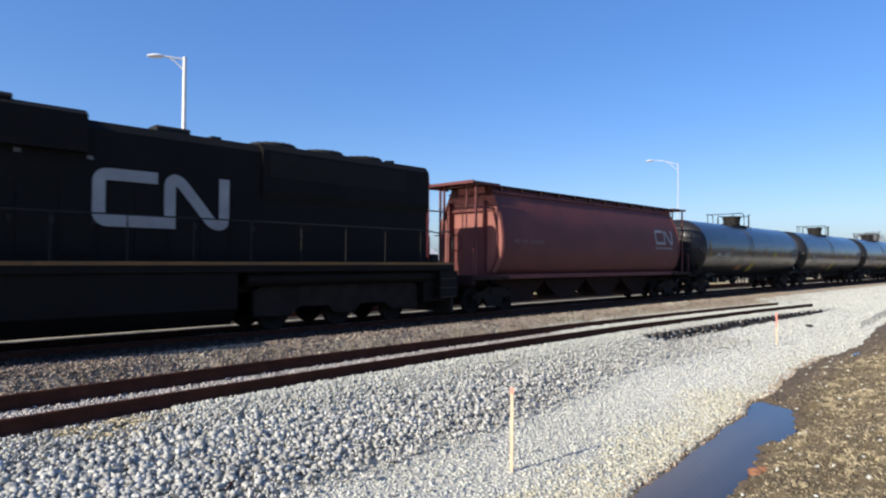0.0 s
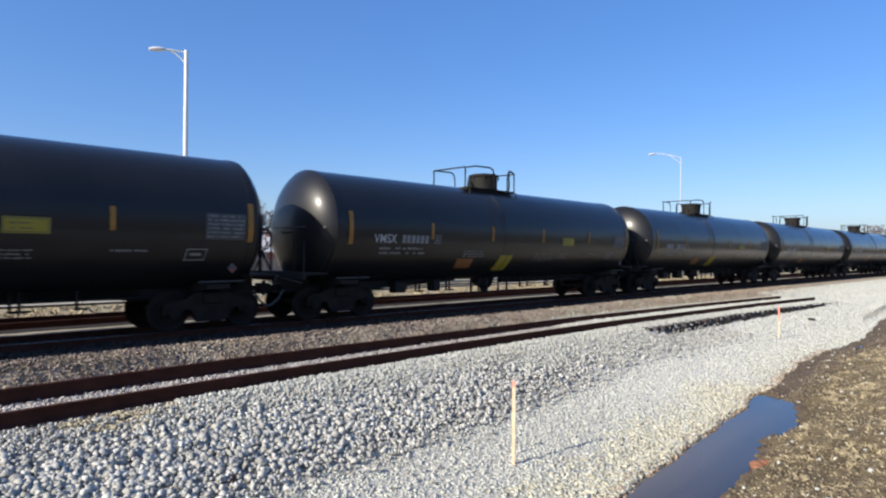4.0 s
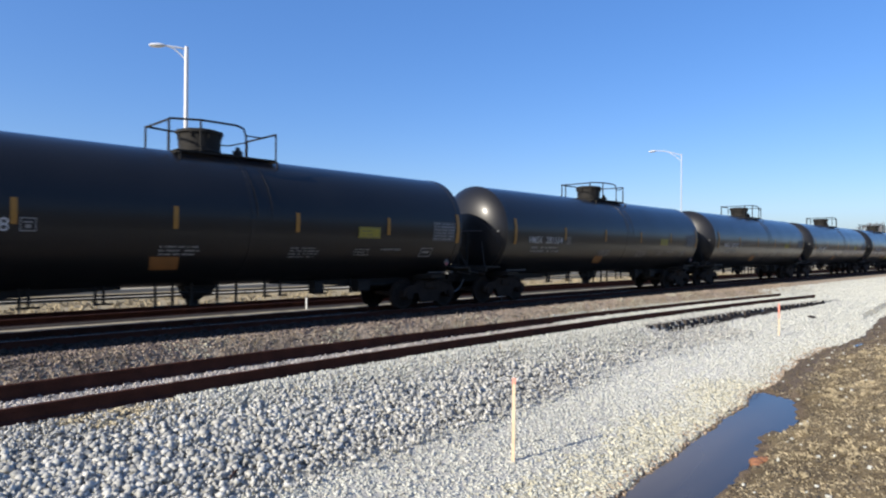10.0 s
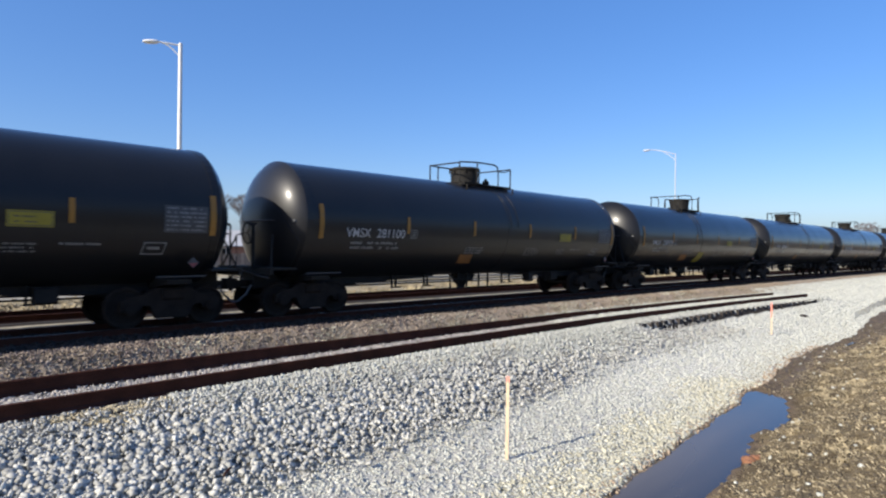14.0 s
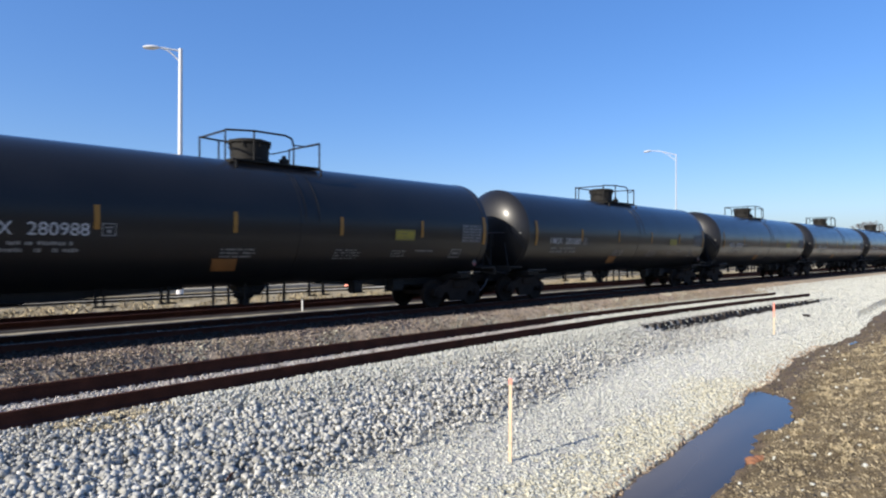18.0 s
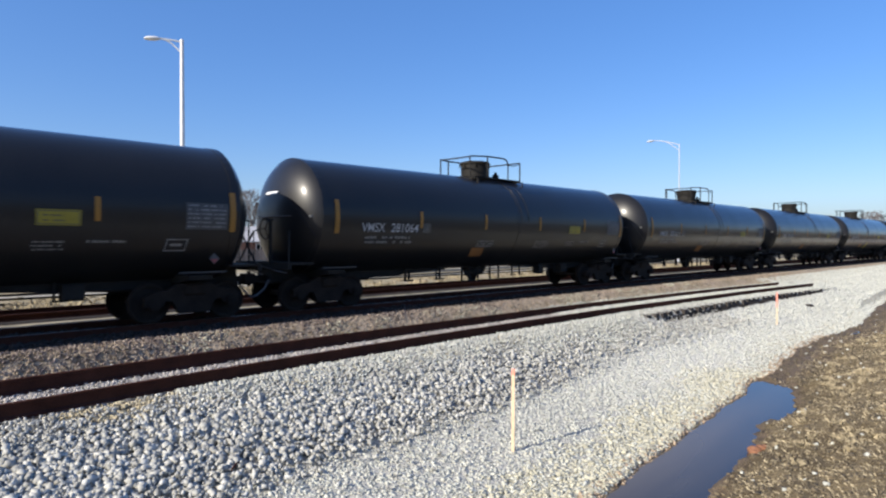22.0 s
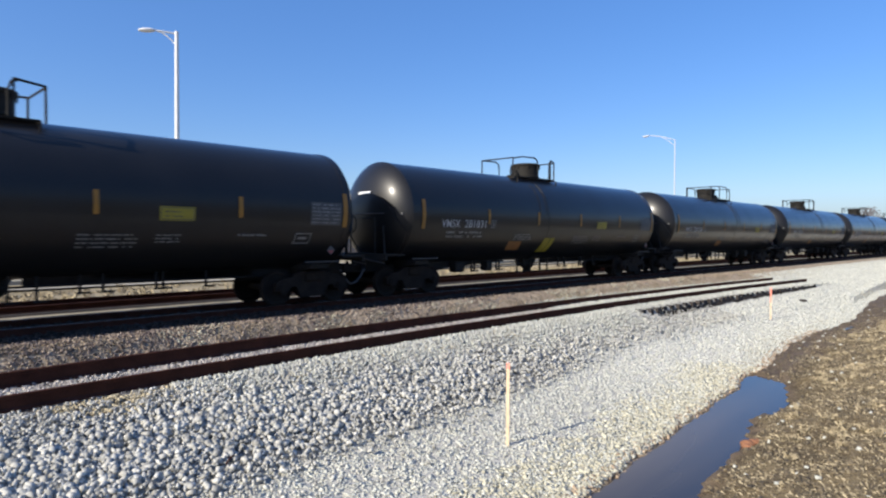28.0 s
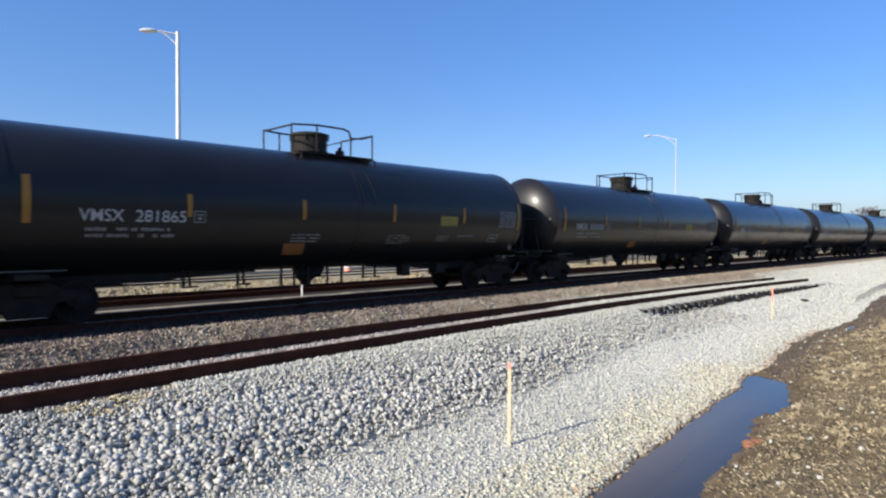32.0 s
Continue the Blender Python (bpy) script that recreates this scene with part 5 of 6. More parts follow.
def hopper_car():
    car = thing("hopper_car", "oxide red covered grain hopper car with white lettering", "hopper car", "train of tank cars")
    # bulging sides: outline in y, z; the ends slope away under the end platforms
    L = 7.0
    prof = [(1.0, 1.08), (1.24, 1.27), (1.40, 1.5), (1.51, 1.8), (1.57, 2.12), (1.58, 2.45), (1.55, 2.78), (1.49, 3.1), (1.39, 3.42), (1.26, 3.72), (1.12, 3.99), (1.02, 4.18), (0.97, 4.35), (0.4, 4.39)]
    ring = prof + [(-y, z) for y, z in reversed(prof)]
    s = Shape()
    vs, fs = [], []
    cuts = np.linspace(-L, L, 15)
    n = len(ring)
    for x in cuts:
        vs += [(x, y, z) for y, z in ring]
    for i in range(len(cuts) - 1):
        fs += [(i * n + j, i * n + (j + 1) % n, (i + 1) * n + (j + 1) % n, (i + 1) * n + j) for j in range(n)]
    m = (len(cuts) - 1) * n
    s.add(vs, fs + [tuple(range(n - 1, -1, -1)), tuple(range(m, m + n))])
    part("body", s, HOPPER, car, "rounded oxide red hopper body", True)
    for d in (-1, 1):
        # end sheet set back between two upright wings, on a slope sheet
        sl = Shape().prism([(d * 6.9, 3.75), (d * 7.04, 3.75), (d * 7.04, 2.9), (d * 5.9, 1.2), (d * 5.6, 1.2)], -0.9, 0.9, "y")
        # end sheets and wings take the painted sunlit red
        part("end_slope_sheet", sl, HOPSUN, car, "oxide red end sheet in a paler sunlit tone")
        part("end_beam", Shape().box(*sorted((d * 7.0, d * 7.14)), -1.2, 1.2, 3.48, 3.56, 0.01), HOPPER, car)
        for side in (-1, 1):
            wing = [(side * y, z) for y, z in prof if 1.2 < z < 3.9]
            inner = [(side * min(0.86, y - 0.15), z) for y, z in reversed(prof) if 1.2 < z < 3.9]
            part("end_wing", Shape().prism(wing + inner, d * 7.02, d * 7.09), HOPSUN, car, "oxide red upright end plate in a paler sunlit tone")
            part("wing_rib", Shape().box(*sorted((d * 7.08, d * 7.3)), side * 0.86 - 0.025, side * 0.86 + 0.025, 1.3, 3.85), HOPPER, car)
            part("wing_rib", Shape().prism([(side * (y - 0.16), z) for y, z in prof if 1.2 < z < 3.9] + [(side * (y - 0.20), z) for y, z in reversed(prof) if 1.2 < z < 3.9], d * 7.08, d * 7.16), HOPPER, car)
        for y in (-1.25, 0.3, 0.5, 1.25):
            part("end_post", Shape().box(*sorted((d * 8.07, d * 8.14)), y - 0.03, y + 0.03, 1.15, 4.42, 0.01), HOPPER, car)
        part("end_post", Shape().box(*sorted((d * 8.0, d * 8.06)), -0.78, -0.73, 3.55, 4.42, 0.01), HOPPER, car)
        for y in (-1.24, 1.24):
            part("platform_strut", Shape().box(*sorted((d * 7.06, d * 8.05)), y - 0.02, y + 0.02, 3.52, 3.57), HOPPER, car)
        rim = [(y * 1.02, 2.4 + (z - 2.4) * 1.015) for y, z in prof]
        part("end_flange", Shape().prism(rim + [(-y, z) for y, z in reversed(rim)], d * 6.97, d * 7.03), HOPPER, car)
        # an open frame of grating carried on the end posts
        deck = part("roof_platform", Shape().box(*sorted((d * 6.9, d * 8.35)), -1.32, -1.26, 4.34, 4.43).box(*sorted((d * 6.9, d * 8.35)), 1.26, 1.32, 4.34, 4.43).box(*sorted((d * 7.5, d * 7.56)), -1.26, 1.26, 4.36, 4.42), HOPPER, car, "open steel platform frame")
        grate = Shape().box(*sorted((d * 6.95, d * 8.3)), -0.03, 0.03, 4.385, 4.425).mesh("grating_bar", HOPDARK)
        for y in np.arange(-1.2, 1.21, 0.088):
            part("grating_bar", grate, HOPDARK, deck, at=pose(0, y, 0))
        part("roof_fascia", Shape().box(*sorted((d * 8.3, d * 8.36)), -1.34, 1.34, 4.35, 4.45), HOPPER, car)
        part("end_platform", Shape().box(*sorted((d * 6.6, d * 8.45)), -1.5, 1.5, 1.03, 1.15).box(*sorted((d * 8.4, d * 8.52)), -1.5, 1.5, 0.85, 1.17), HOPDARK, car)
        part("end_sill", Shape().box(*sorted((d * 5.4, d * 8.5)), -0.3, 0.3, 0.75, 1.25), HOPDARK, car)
        part("end_rail", Shape().pipe([(d * 8.45, -1.45, 1.15), (d * 8.45, -1.45, 2.1), (d * 8.45, -0.8, 2.1)], 0.025, 6), HOPPER, car)
        part("coupler", coupler_shape(Shape(), d * 9.05, d), UNDER, car, "rusty knuckle coupler")
        part("air_hose", Shape().pipe([(d * 8.5, -0.35, 0.85), (d * 8.75, -0.36, 0.6), (d * 9.0, -0.3, 0.42)], 0.03, 6), GRIME, car)
        truck(car, d * 6.9)
    part("brake_wheel", Shape().pipe([(-8.3, -0.5 + 0.28 * math.cos(t), 2.3 + 0.28 * math.sin(t)) for t in np.linspace(0, 2 * math.pi, 17)], 0.02, 5), HOPDARK, car)
    # roof walk, hatches and running boards
    for y in (-1.07, 0.65):
        part("running_board", Shape().box(-7.6, 7.6, y, y + 0.42, 4.37, 4.43), HOPDARK, car)
    part("hatch_trough", Shape().box(-6.6, 6.6, -0.28, 0.28, 4.30, 4.40, 0.03), HOPPER, car)
    for i in range(12):
        x = -6.55 + i * 1.19
        for side in (-1, 1):
            part("roof_bracket", Shape().prism([(side * 1.14, 4.37), (side * 1.13, 4.28), (side * 1.07, 4.12), (side * 0.9, 4.20), (side * 0.8, 4.36)], x - 0.012, x + 0.012), HOPDARK, car)
    part("side_sill", Shape().box(-7.2, 7.2, -1.42, -1.30, 1.04, 1.20, 0.01).box(-7.2, 7.2, 1.30, 1.42, 1.04, 1.20, 0.01), HOPPER, car)
    for side in (-1, 1):
        part("eave_rail", Shape().rod((-7.05, side * 1.07, 4.17), (7.05, side * 1.07, 4.17), 0.05, 8), HOPPER, car, "rolled rail along the eave", True)
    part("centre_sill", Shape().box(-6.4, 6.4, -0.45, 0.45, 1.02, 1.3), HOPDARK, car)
    # four discharge bays with slanting sides
    for i in range(4):
        x = -4.67 + i * 3.1
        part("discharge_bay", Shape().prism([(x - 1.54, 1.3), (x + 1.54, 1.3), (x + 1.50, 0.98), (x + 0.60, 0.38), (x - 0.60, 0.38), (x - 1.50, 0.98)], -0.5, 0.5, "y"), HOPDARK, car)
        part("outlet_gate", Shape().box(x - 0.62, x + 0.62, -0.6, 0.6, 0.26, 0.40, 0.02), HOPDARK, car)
    # markings; the railway's mark as plain bent bands
    def y_at(z):
        return -float(np.interp(z, [p[1] for p in prof], [p[0] for p in prof])) - 0.018
    def band(pts, w):
        fine = [pts[0]]
        for a, b in zip(pts[:-1], pts[1:]):
            k = max(1, int(math.hypot(b[0] - a[0], b[1] - a[1]) / 0.05))
            fine += [(a[0] + (b[0] - a[0]) * i / k, a[1] + (b[1] - a[1]) * i / k) for i in range(1, k + 1)]
        return ribbon(fine, w, y_at)
    mark = mark_bands(4.46, 6.30, 2.52, 3.22, 0.13)
    for m_ in mark:
        part("railway_mark", band(m_, 0.13), EMBLEM, car, "pale bent-band emblem")
    s = Shape()
    rnd = random.Random(4)
    x = 4.45
    while x < 6.25:
        s.add([(a, y_at(c), c) for a, c in ((x, 2.30), (x + 0.11, 2.30), (x + 0.11, 2.39), (x, 2.39))], [(0, 1, 2, 3)])
        x += rnd.choice((0.14, 0.15, 0.2))
    part("address_line", s, FADED, car)
    s = Shape()
    for i in range(9):
        x = -6.4 + i * 0.18 + (0.12 if i > 1 else 0) + (0.08 if i > 3 else 0)
        s.add([(a, y_at(c), c) for a, c in ((x, 2.34), (x + 0.10, 2.34), (x + 0.10, 2.47), (x, 2.47))], [(0, 1, 2, 3)])
    part("car_marking", s, WORN, car, "weathered, nearly worn-off marking")
    part("data_patch", Shape().add([(a, y_at(c), c) for a, c in ((5.62, 1.55), (5.78, 1.55), (5.76, 1.66), (5.62, 1.66))], [(0, 1, 2, 3)]), MARK, car)
    raise_body(car, 0.16, ("truck", "coupler", "air_hose", "end_sill", "outlet_gate", "discharge_bay", "centre_sill"))
    return car


def mark_bands(x0, x1, z0, z1, w):
    """Centre lines of a pale emblem: an open bracket running on into a zigzag, with rounded turns."""
    def rounded(pts, r):
        out = [pts[0]]
        for a, b, c in zip(pts[:-2], pts[1:-1], pts[2:]):
            a, b, c = Vector(a), Vector(b), Vector(c)
            u, v = (a - b).normalized(), (c - b).normalized()
            p, q = b + u * r, b + v * r
            for t in np.linspace(0, 1, 7):
                out.append(tuple((1 - t) ** 2 * p + 2 * t * (1 - t) * b + t * t * q))
        return out + [pts[-1]]
    l = x1 - x0
    h = w / 2
    c = [(x0 + 0.44 * l, z1 - h), (x0 + h, z1 - h), (x0 + h, z0 + h), (x0 + 0.53 * l + h, z0 + h)]
    n = [(x0 + 0.53 * l, z0 + h), (x0 + 0.53 * l, z1 - h), (x0 + 0.60 * l, z1 - h), (x1 - 0.13 * l, z0 + h), (x1 - h, z0 + h), (x1 - h, z1)]
    return rounded(c, 0.10 * l * 0.6), rounded(n, 0.05 * l)


# ---- diesel locomotive (its long hood passes first) ----
def locomotive():
    car = thing("diesel_locomotive", "black six-axle diesel locomotive with a white emblem", "locomotive", "train of tank cars")
    # local x: +10.85 is the rear coupler side; the cab faces the other way
    e = 10.65
    part("underframe", Shape().box(-10.2, e, -1.52, 1.52, 1.36, 1.62, 0.03), LOCO, car)
    part("sill_stripe", Shape().box(-10.2, e, -1.534, -1.522, 1.55, 1.63).box(-10.2, e, 1.522, 1.534, 1.55, 1.63), STRIPE, car, "dirty yellow stripe along the sill")
    hood = [(-0.92, 1.62), (0.92, 1.62), (0.92, 4.45), (0.72, 4.66), (-0.72, 4.66), (-0.92, 4.45)]
    part("long_hood", Shape().prism(hood, -5.2, 10.08), LOCO, car, "plain black engine hood")
    part("hood_end", Shape().prism([(-0.90, 1.7), (0.90, 1.7), (0.90, 4.4), (0.70, 4.6), (-0.70, 4.6), (-0.90, 4.4)], 10.08, 10.12), ENDRED, car, "red painted hood end")
    rad = [(-0.925, 3.2), (-0.98, 3.45), (-0.98, 4.52), (-0.82, 4.70), (0.82, 4.70), (0.98, 4.52), (0.98, 3.45), (0.925, 3.2)]
    part("radiator_housing", Shape().prism(rad, 4.1, 10.02), LOCO, car, "flared radiator section")
    for x in (4.9, 6.5, 8.0):
        fan = part("radiator_fan", Shape().lathe([(4.66, 0.0), (4.66, 0.68), (4.80, 0.68), (4.84, 0.62), (4.84, 0.0)], 24, "z", (x, 0, 0)), GRIME, car, smooth=True)
        g = Shape()
        for j in range(8):
            a = j * math.pi / 8
            g.rod((x - 0.62 * math.cos(a), -0.62 * math.sin(a), 4.85), (x + 0.62 * math.cos(a), 0.62 * math.sin(a), 4.85), 0.012, 4)
        part("fan_guard", g, GRIME, fan)
    part("dynamic_brake_blister", Shape().prism([(-1.15, 3.9), (1.15, 3.9), (1.15, 4.68), (0.95, 4.80), (-0.95, 4.80), (-1.15, 4.68)], -5.2, 0.0), LOCO, car)
    part("inertial_intake", Shape().box(-3.6, -1.3, -1.0, 1.0, 4.75, 4.92, 0.06), GRIME, car)
    part("exhaust_stack", Shape().box(1.7, 2.5, -0.3, 0.3, 4.6, 4.88, 0.05), GRIME, car)
    part("lifting_lug", Shape().box(2.9, 3.15, -0.6, 0.6, 4.64, 4.74), GRIME, car)
    part("roof_horn", Shape().rod((9.0, -0.2, 4.72), (9.0, -0.2, 4.82), 0.03, 6).rod((8.8, -0.2, 4.84), (9.15, -0.2, 4.84), 0.03, 8, 0.07), GRIME, car)
    # hood doors, grilles
    for i in range(12):
        x = -4.9 + i * 0.74
        d = part("hood_door", Shape().box(x, x + 0.70, -0.935, -0.922, 1.75, 3.3), LOCO, car)
        part("latch", Shape().box(x + 0.60, x + 0.65, -0.955, -0.934, 2.4, 2.55), GRIME, d)
    for i in range(16):
        z = 3.82 + i * 0.04
        part("radiator_louvre", Shape().box(4.3, 9.0, -1.004, -0.982, z, z + 0.022), GRIME, car)
    for x in (-1.2, 0.1):
        part("grab_lamp", Shape().box(x - 0.06, x + 0.06, -0.96, -0.92, 3.78, 3.86), STAND, car)
    # cab
    cab = part("cab", Shape().prism([(-9.6, 1.62), (-5.2, 1.62), (-5.2, 4.75), (-6.9, 4.85), (-7.6, 4.7), (-7.9, 3.6), (-9.3, 3.4), (-9.6, 3.0)], -1.5, 1.5, "y"), LOCO, car, "wide black safety cab")
    for x in (-6.9, -6.05):
        part("side_window", Shape().box(x, x + 0.7, -1.515, -1.502, 3.55, 4.3), GLASS, cab)
        part("side_window", Shape().box(x, x + 0.7, 1.502, 1.515, 3.55, 4.3), GLASS, cab)
    for y in (-0.95, 0.15):
        part("windscreen", Shape().add([(-7.93, y, 3.7), (-7.93, y + 0.8, 3.7), (-7.68, y + 0.8, 4.55), (-7.68, y, 4.55)], [(0, 1, 2, 3)]), GLASS, cab)
    # emblem of bent bands on the hood side
    for m_ in mark_bands(0.14, 3.2, 2.38, 3.64, 0.26):
        part("railway_mark", ribbon(m_, 0.26, lambda z: -0.962), EMBLEM, car, "large white bent-band emblem")
    # walkway rails
    for side in (-1, 1):
        part("hand_rail", Shape().pipe([(-5.0, side * 1.48, 2.62), (9.4, side * 1.48, 2.62), (10.1, side * 1.45, 2.55)], 0.02, 6), GRIME, car)
        for i in range(11):
            x = -5.0 + i * 1.42
            part("stanchion", Shape().rod((x, side * 1.48, 1.62), (x, side * 1.48, 2.62), 0.015, 6), GRIME, car, "thin grimy stanchion")
        part("step_well", Shape().box(10.0, 10.8, side * 1.5 - 0.05, side * 1.5 + 0.05, 0.5, 1.36), LOCO, car)
        for z in (0.5, 0.8, 1.1):
            part("step", Shape().box(10.05, 10.75, min(side * 1.2, side * 1.55), max(side * 1.2, side * 1.55), z, z + 0.04), TREAD, car)
        part("corner_rail", Shape().pipe([(10.62, side * 1.46, 0.7), (10.62, side * 1.48, 2.4), (10.47, side * 1.45, 2.62), (10.1, side * 1.45, 2.6)], 0.028, 6), TREAD, car, "bare steel corner hand rail")
    for z in (2.2, 2.6, 3.0, 3.4, 4.2):
        part("grab_iron", Shape().pipe([(10.1, -0.8, z), (10.24, -0.8, z), (10.24, -0.45, z), (10.1, -0.45, z)], 0.018, 5), GRIME, car)
    part("corner_paint", Shape().box(9.98, 10.085, -0.93, -0.921, 1.8, 4.4), ENDRED, car, "red painted hood corner")
    part("headlight_housing", Shape().rod((10.1, -0.55, 3.85), (10.32, -0.55, 3.85), 0.15, 14), GRIME, car)
    for y in (-1.0, -0.4, 0.4, 1.0):
        part("end_post", Shape().pipe([(10.62, y, 1.6), (10.62, y, 2.5), (10.62, y + (0.35 if y < 0 else -0.35), 2.52)], 0.022, 5), GRIME, car)
    part("drop_step", Shape().box(10.7, 11.0, -0.45, 0.45, 1.45, 1.9), GRIME, car)
    part("end_plate", Shape().box(10.6, 10.7, -1.5, 1.5, 0.55, 1.62), LOCO, car)
    part("sand_box", Shape().box(9.5, 10.55, -1.3, 1.3, 0.35, 1.36, 0.04), LOCO, car)
    part("plough", Shape().box(10.65, 10.75, -1.4, 1.4, 0.15, 0.75), GRIME, car)
    part("coupler", coupler_shape(Shape(), 11.07, 1), UNDER, car)
    part("front_coupler", coupler_shape(Shape(), -10.85, -1), UNDER, car)
    part("mu_hose", Shape().pipe([(10.7, -0.6, 0.9), (10.85, -0.6, 0.6), (11.05, -0.5, 0.45)], 0.03, 6).pipe([(10.7, -0.8, 0.9), (10.9, -0.8, 0.55), (11.05, -0.7, 0.5)], 0.03, 6), GRIME, car)
    part("fuel_tank", Shape().prism([(-1.45, 1.36), (-1.45, 0.5), (-1.1, 0.1), (1.1, 0.1), (1.45, 0.5), (1.45, 1.36)], -3.4, 3.2), LOCO, car, "big black fuel tank")
    for a, b in ((3.25, 10.5), (-9.6, -3.45)):
        part("underframe_skirt", Shape().box(a, b, -0.9, 0.9, 0.85, 1.4), LOCO, car)
        part("air_reservoir", Shape().lathe([(a + 0.2, 0.0), (a + 0.25, 0.2), (b - 0.25, 0.2), (b - 0.2, 0.0)], 14, "x", (0, -1.2, 1.2)), LOCO, car, smooth=True)
    for x in (-6.6, 6.6):
        tr = part("truck", Shape().box(-0.3, 0.3, -1.1, 1.1, 0.7, 1.3, 0.05), UNDER, car, "three-axle grimy truck", at=pose(x, 0, 0))
        for side in (-1, 1):
            out = [(-2.8, 0.40), (-2.8, 1.05), (-2.3, 1.28), (2.3, 1.28), (2.8, 1.05), (2.8, 0.40), (1.75, 0.38), (1.5, 0.6), (0.55, 0.6), (0.35, 0.38), (-0.35, 0.38), (-0.55, 0.6), (-1.5, 0.6), (-1.75, 0.38)]
            f = part("side_frame", Shape().prism(out, side * 1.05 - 0.08, side * 1.05 + 0.08, "y"), UNDER, tr)
        for a in (-2.05, 0.0, 2.05):
            part("wheelset", WHEELSET, UNDER, tr, at=pose(a, 0, WHEEL_R))
    raise_body(car, 0.16, ("truck", "coupler", "front_coupler", "mu_hose", "plough"))
    return car


# ---- the train, front to back ----
TURNED = (0, 1, 2, 3, 8, 15, 16)
NUMBERS = {0: "281087", 2: "280712", 3: "280819", 4: "280938", 5: "281554", 6: "281572", 7: "281100", 8: "280979", 9: "280988", 10: "281080", 11: "281069", 12: "281064", 13: "281611", 14: "281399", 15: "281799", 16: "281831", 17: "281534", 18: "281865"}
# the number ends this far short of the second reflector
GAPS = {0: 0.09, 2: 0.07, 3: 0.04, 4: 0.07, 5: 0.19, 6: 0.20, 7: 0.14, 8: 0.08, 9: 0.13, 10: 0.10, 11: 0.15, 12: 0.13, 13: 0.17, 14: 0.21, 15: 0.09, 16: 0.16, 17: 0.17, 18: 0.08}
CARS = 26
train = []
engine = locomotive()
train.append((engine, -2.0, -2.02))
grain = hopper_car()
train.append((grain, -1.0, 0.0))
protos = {"plain": tank_car("plain"), "turned": tank_car("turned")}
used = set()
blank = None
for n in range(CARS):
    kind = "turned" if n in TURNED else "plain"
    here = on_main(train_x(n, 0.0))
    if kind in used:
        c = copy_thing(protos[kind], here)
    else:
        c = protos[kind]
        used.add(kind)
    train.append((c, float(n), 0.0))
    if n == 3:
        for ob in list(c.children):
            if ob.name.startswith("yellow_panel"):
                bpy.data.objects.remove(ob)
for n in range(CARS):
    c = train[n + 2][0]
    x0 = -4.17 - GAPS.get(n, 0.15) - 2.14
    part("reporting_mark", lettering("VMSX", 0.25, x0, 1.99, width=0.84), WHITE, c, "white stencilled letters", at=pose(0, 0, 0.175))
    if n in NUMBERS:
        part("car_number", lettering(NUMBERS[n], 0.25, x0 + 1.06, 1.99, width=1.08), WHITE, c, "white stencilled number", at=pose(0, 0, 0.175))
    else:
        if blank is None:
            blank = Shape()
            for i in range(6):
                d = decal(x0 + 1.06 + i * 0.185, x0 + 1.06 + i * 0.185 + 0.135, 1.99, 2.23)
                blank.add(d.v, d.f)
            blank = blank.mesh("number_bars", FADED)
        part("number_bars", blank, FADED, c, "row of dull white number blocks", at=pose(0, 0, 0.175))
    # cars that carry the added glint strip
    if n in (4, 6, 12, 13, 14, 16, 18):
        part("shield_lip", SHIELD_GLINT, GLINT, c, "near-white strip standing in for a sun glint", at=pose(0, 0, 0.175))
    c.matrix_basis = on_main(train_x(n, 0.0))


# ---- beyond the track ----
def street_lamp(x, y, z, high, reach, lift, way, label, thick=1.0, steel=STEEL):
    # way: the bearing of the bracket arm, in degrees
    lamp = thing("street_lamp", label, "street lamp", "street lamps along the road", at=pose(x, y, z, 0, 0, way))
    part("base", Shape().rod((0, 0, 0), (0, 0, 0.5), 0.18, 12), steel, lamp)
    part("pole", Shape().rod((0, 0, 0.4), (0, 0, high), 0.15 * thick, 14, 0.10 * thick), steel, lamp, "pale tapered steel pole", True)
    arm = [(reach * t, 0, high - 0.12 + lift * math.sin(t * 1.57)) for t in np.linspace(0, 1, 9)]
    part("arm", Shape().pipe(arm, 0.045, 8), steel, lamp, "slim bracket arm", True)
    brace = [(reach * t, 0, high - 0.75 + (0.6 + lift) * math.sin(min(1, t / 0.75) * 1.57)) for t in np.linspace(0, 0.75, 7)]
    part("brace", Shape().pipe(brace, 0.035, 6), steel, lamp)
    head = Shape().lathe([(-0.45, 0.0), (-0.42, 0.10), (-0.2, 0.17), (0.1, 0.18), (0.32, 0.12), (0.42, 0.05), (0.45, 0.0)], 14, "x")
    part("lamp_head", head, steel, lamp, "cobra-shaped lamp head", True, at=pose(reach + 0.15, 0, high - 0.16 + lift, 0, 6) @ Matrix.Diagonal((-0.95, 1, 0.65, 1)))
    return lamp


street_lamp(13.8, 33.0, -0.45, 13.05, 1.25, 0.05, 158, "tall pale street lamp beside the road behind the train")
street_lamp(65.8, 29.0, -0.45, 12.95, 2.8, 0.6, 114, "far pale street lamp beside the road", 0.5, PALE)


def stake(x, y, z, high, tip, label):
    s = thing("survey_stake", label, "stake", "survey stakes in the gravel", at=pose(x, y, z, 0, 0.9, 25))
    part("lath", Shape().box(-0.009, 0.009, -0.024, 0.024, -0.15, high - tip), LATH, s, "bare pine lath")
    part("painted_tip", Shape().box(-0.0095, 0.0095, -0.0245, 0.0245, high - tip, high), FLUO, s, "fluorescent pink-orange tip")
    return s


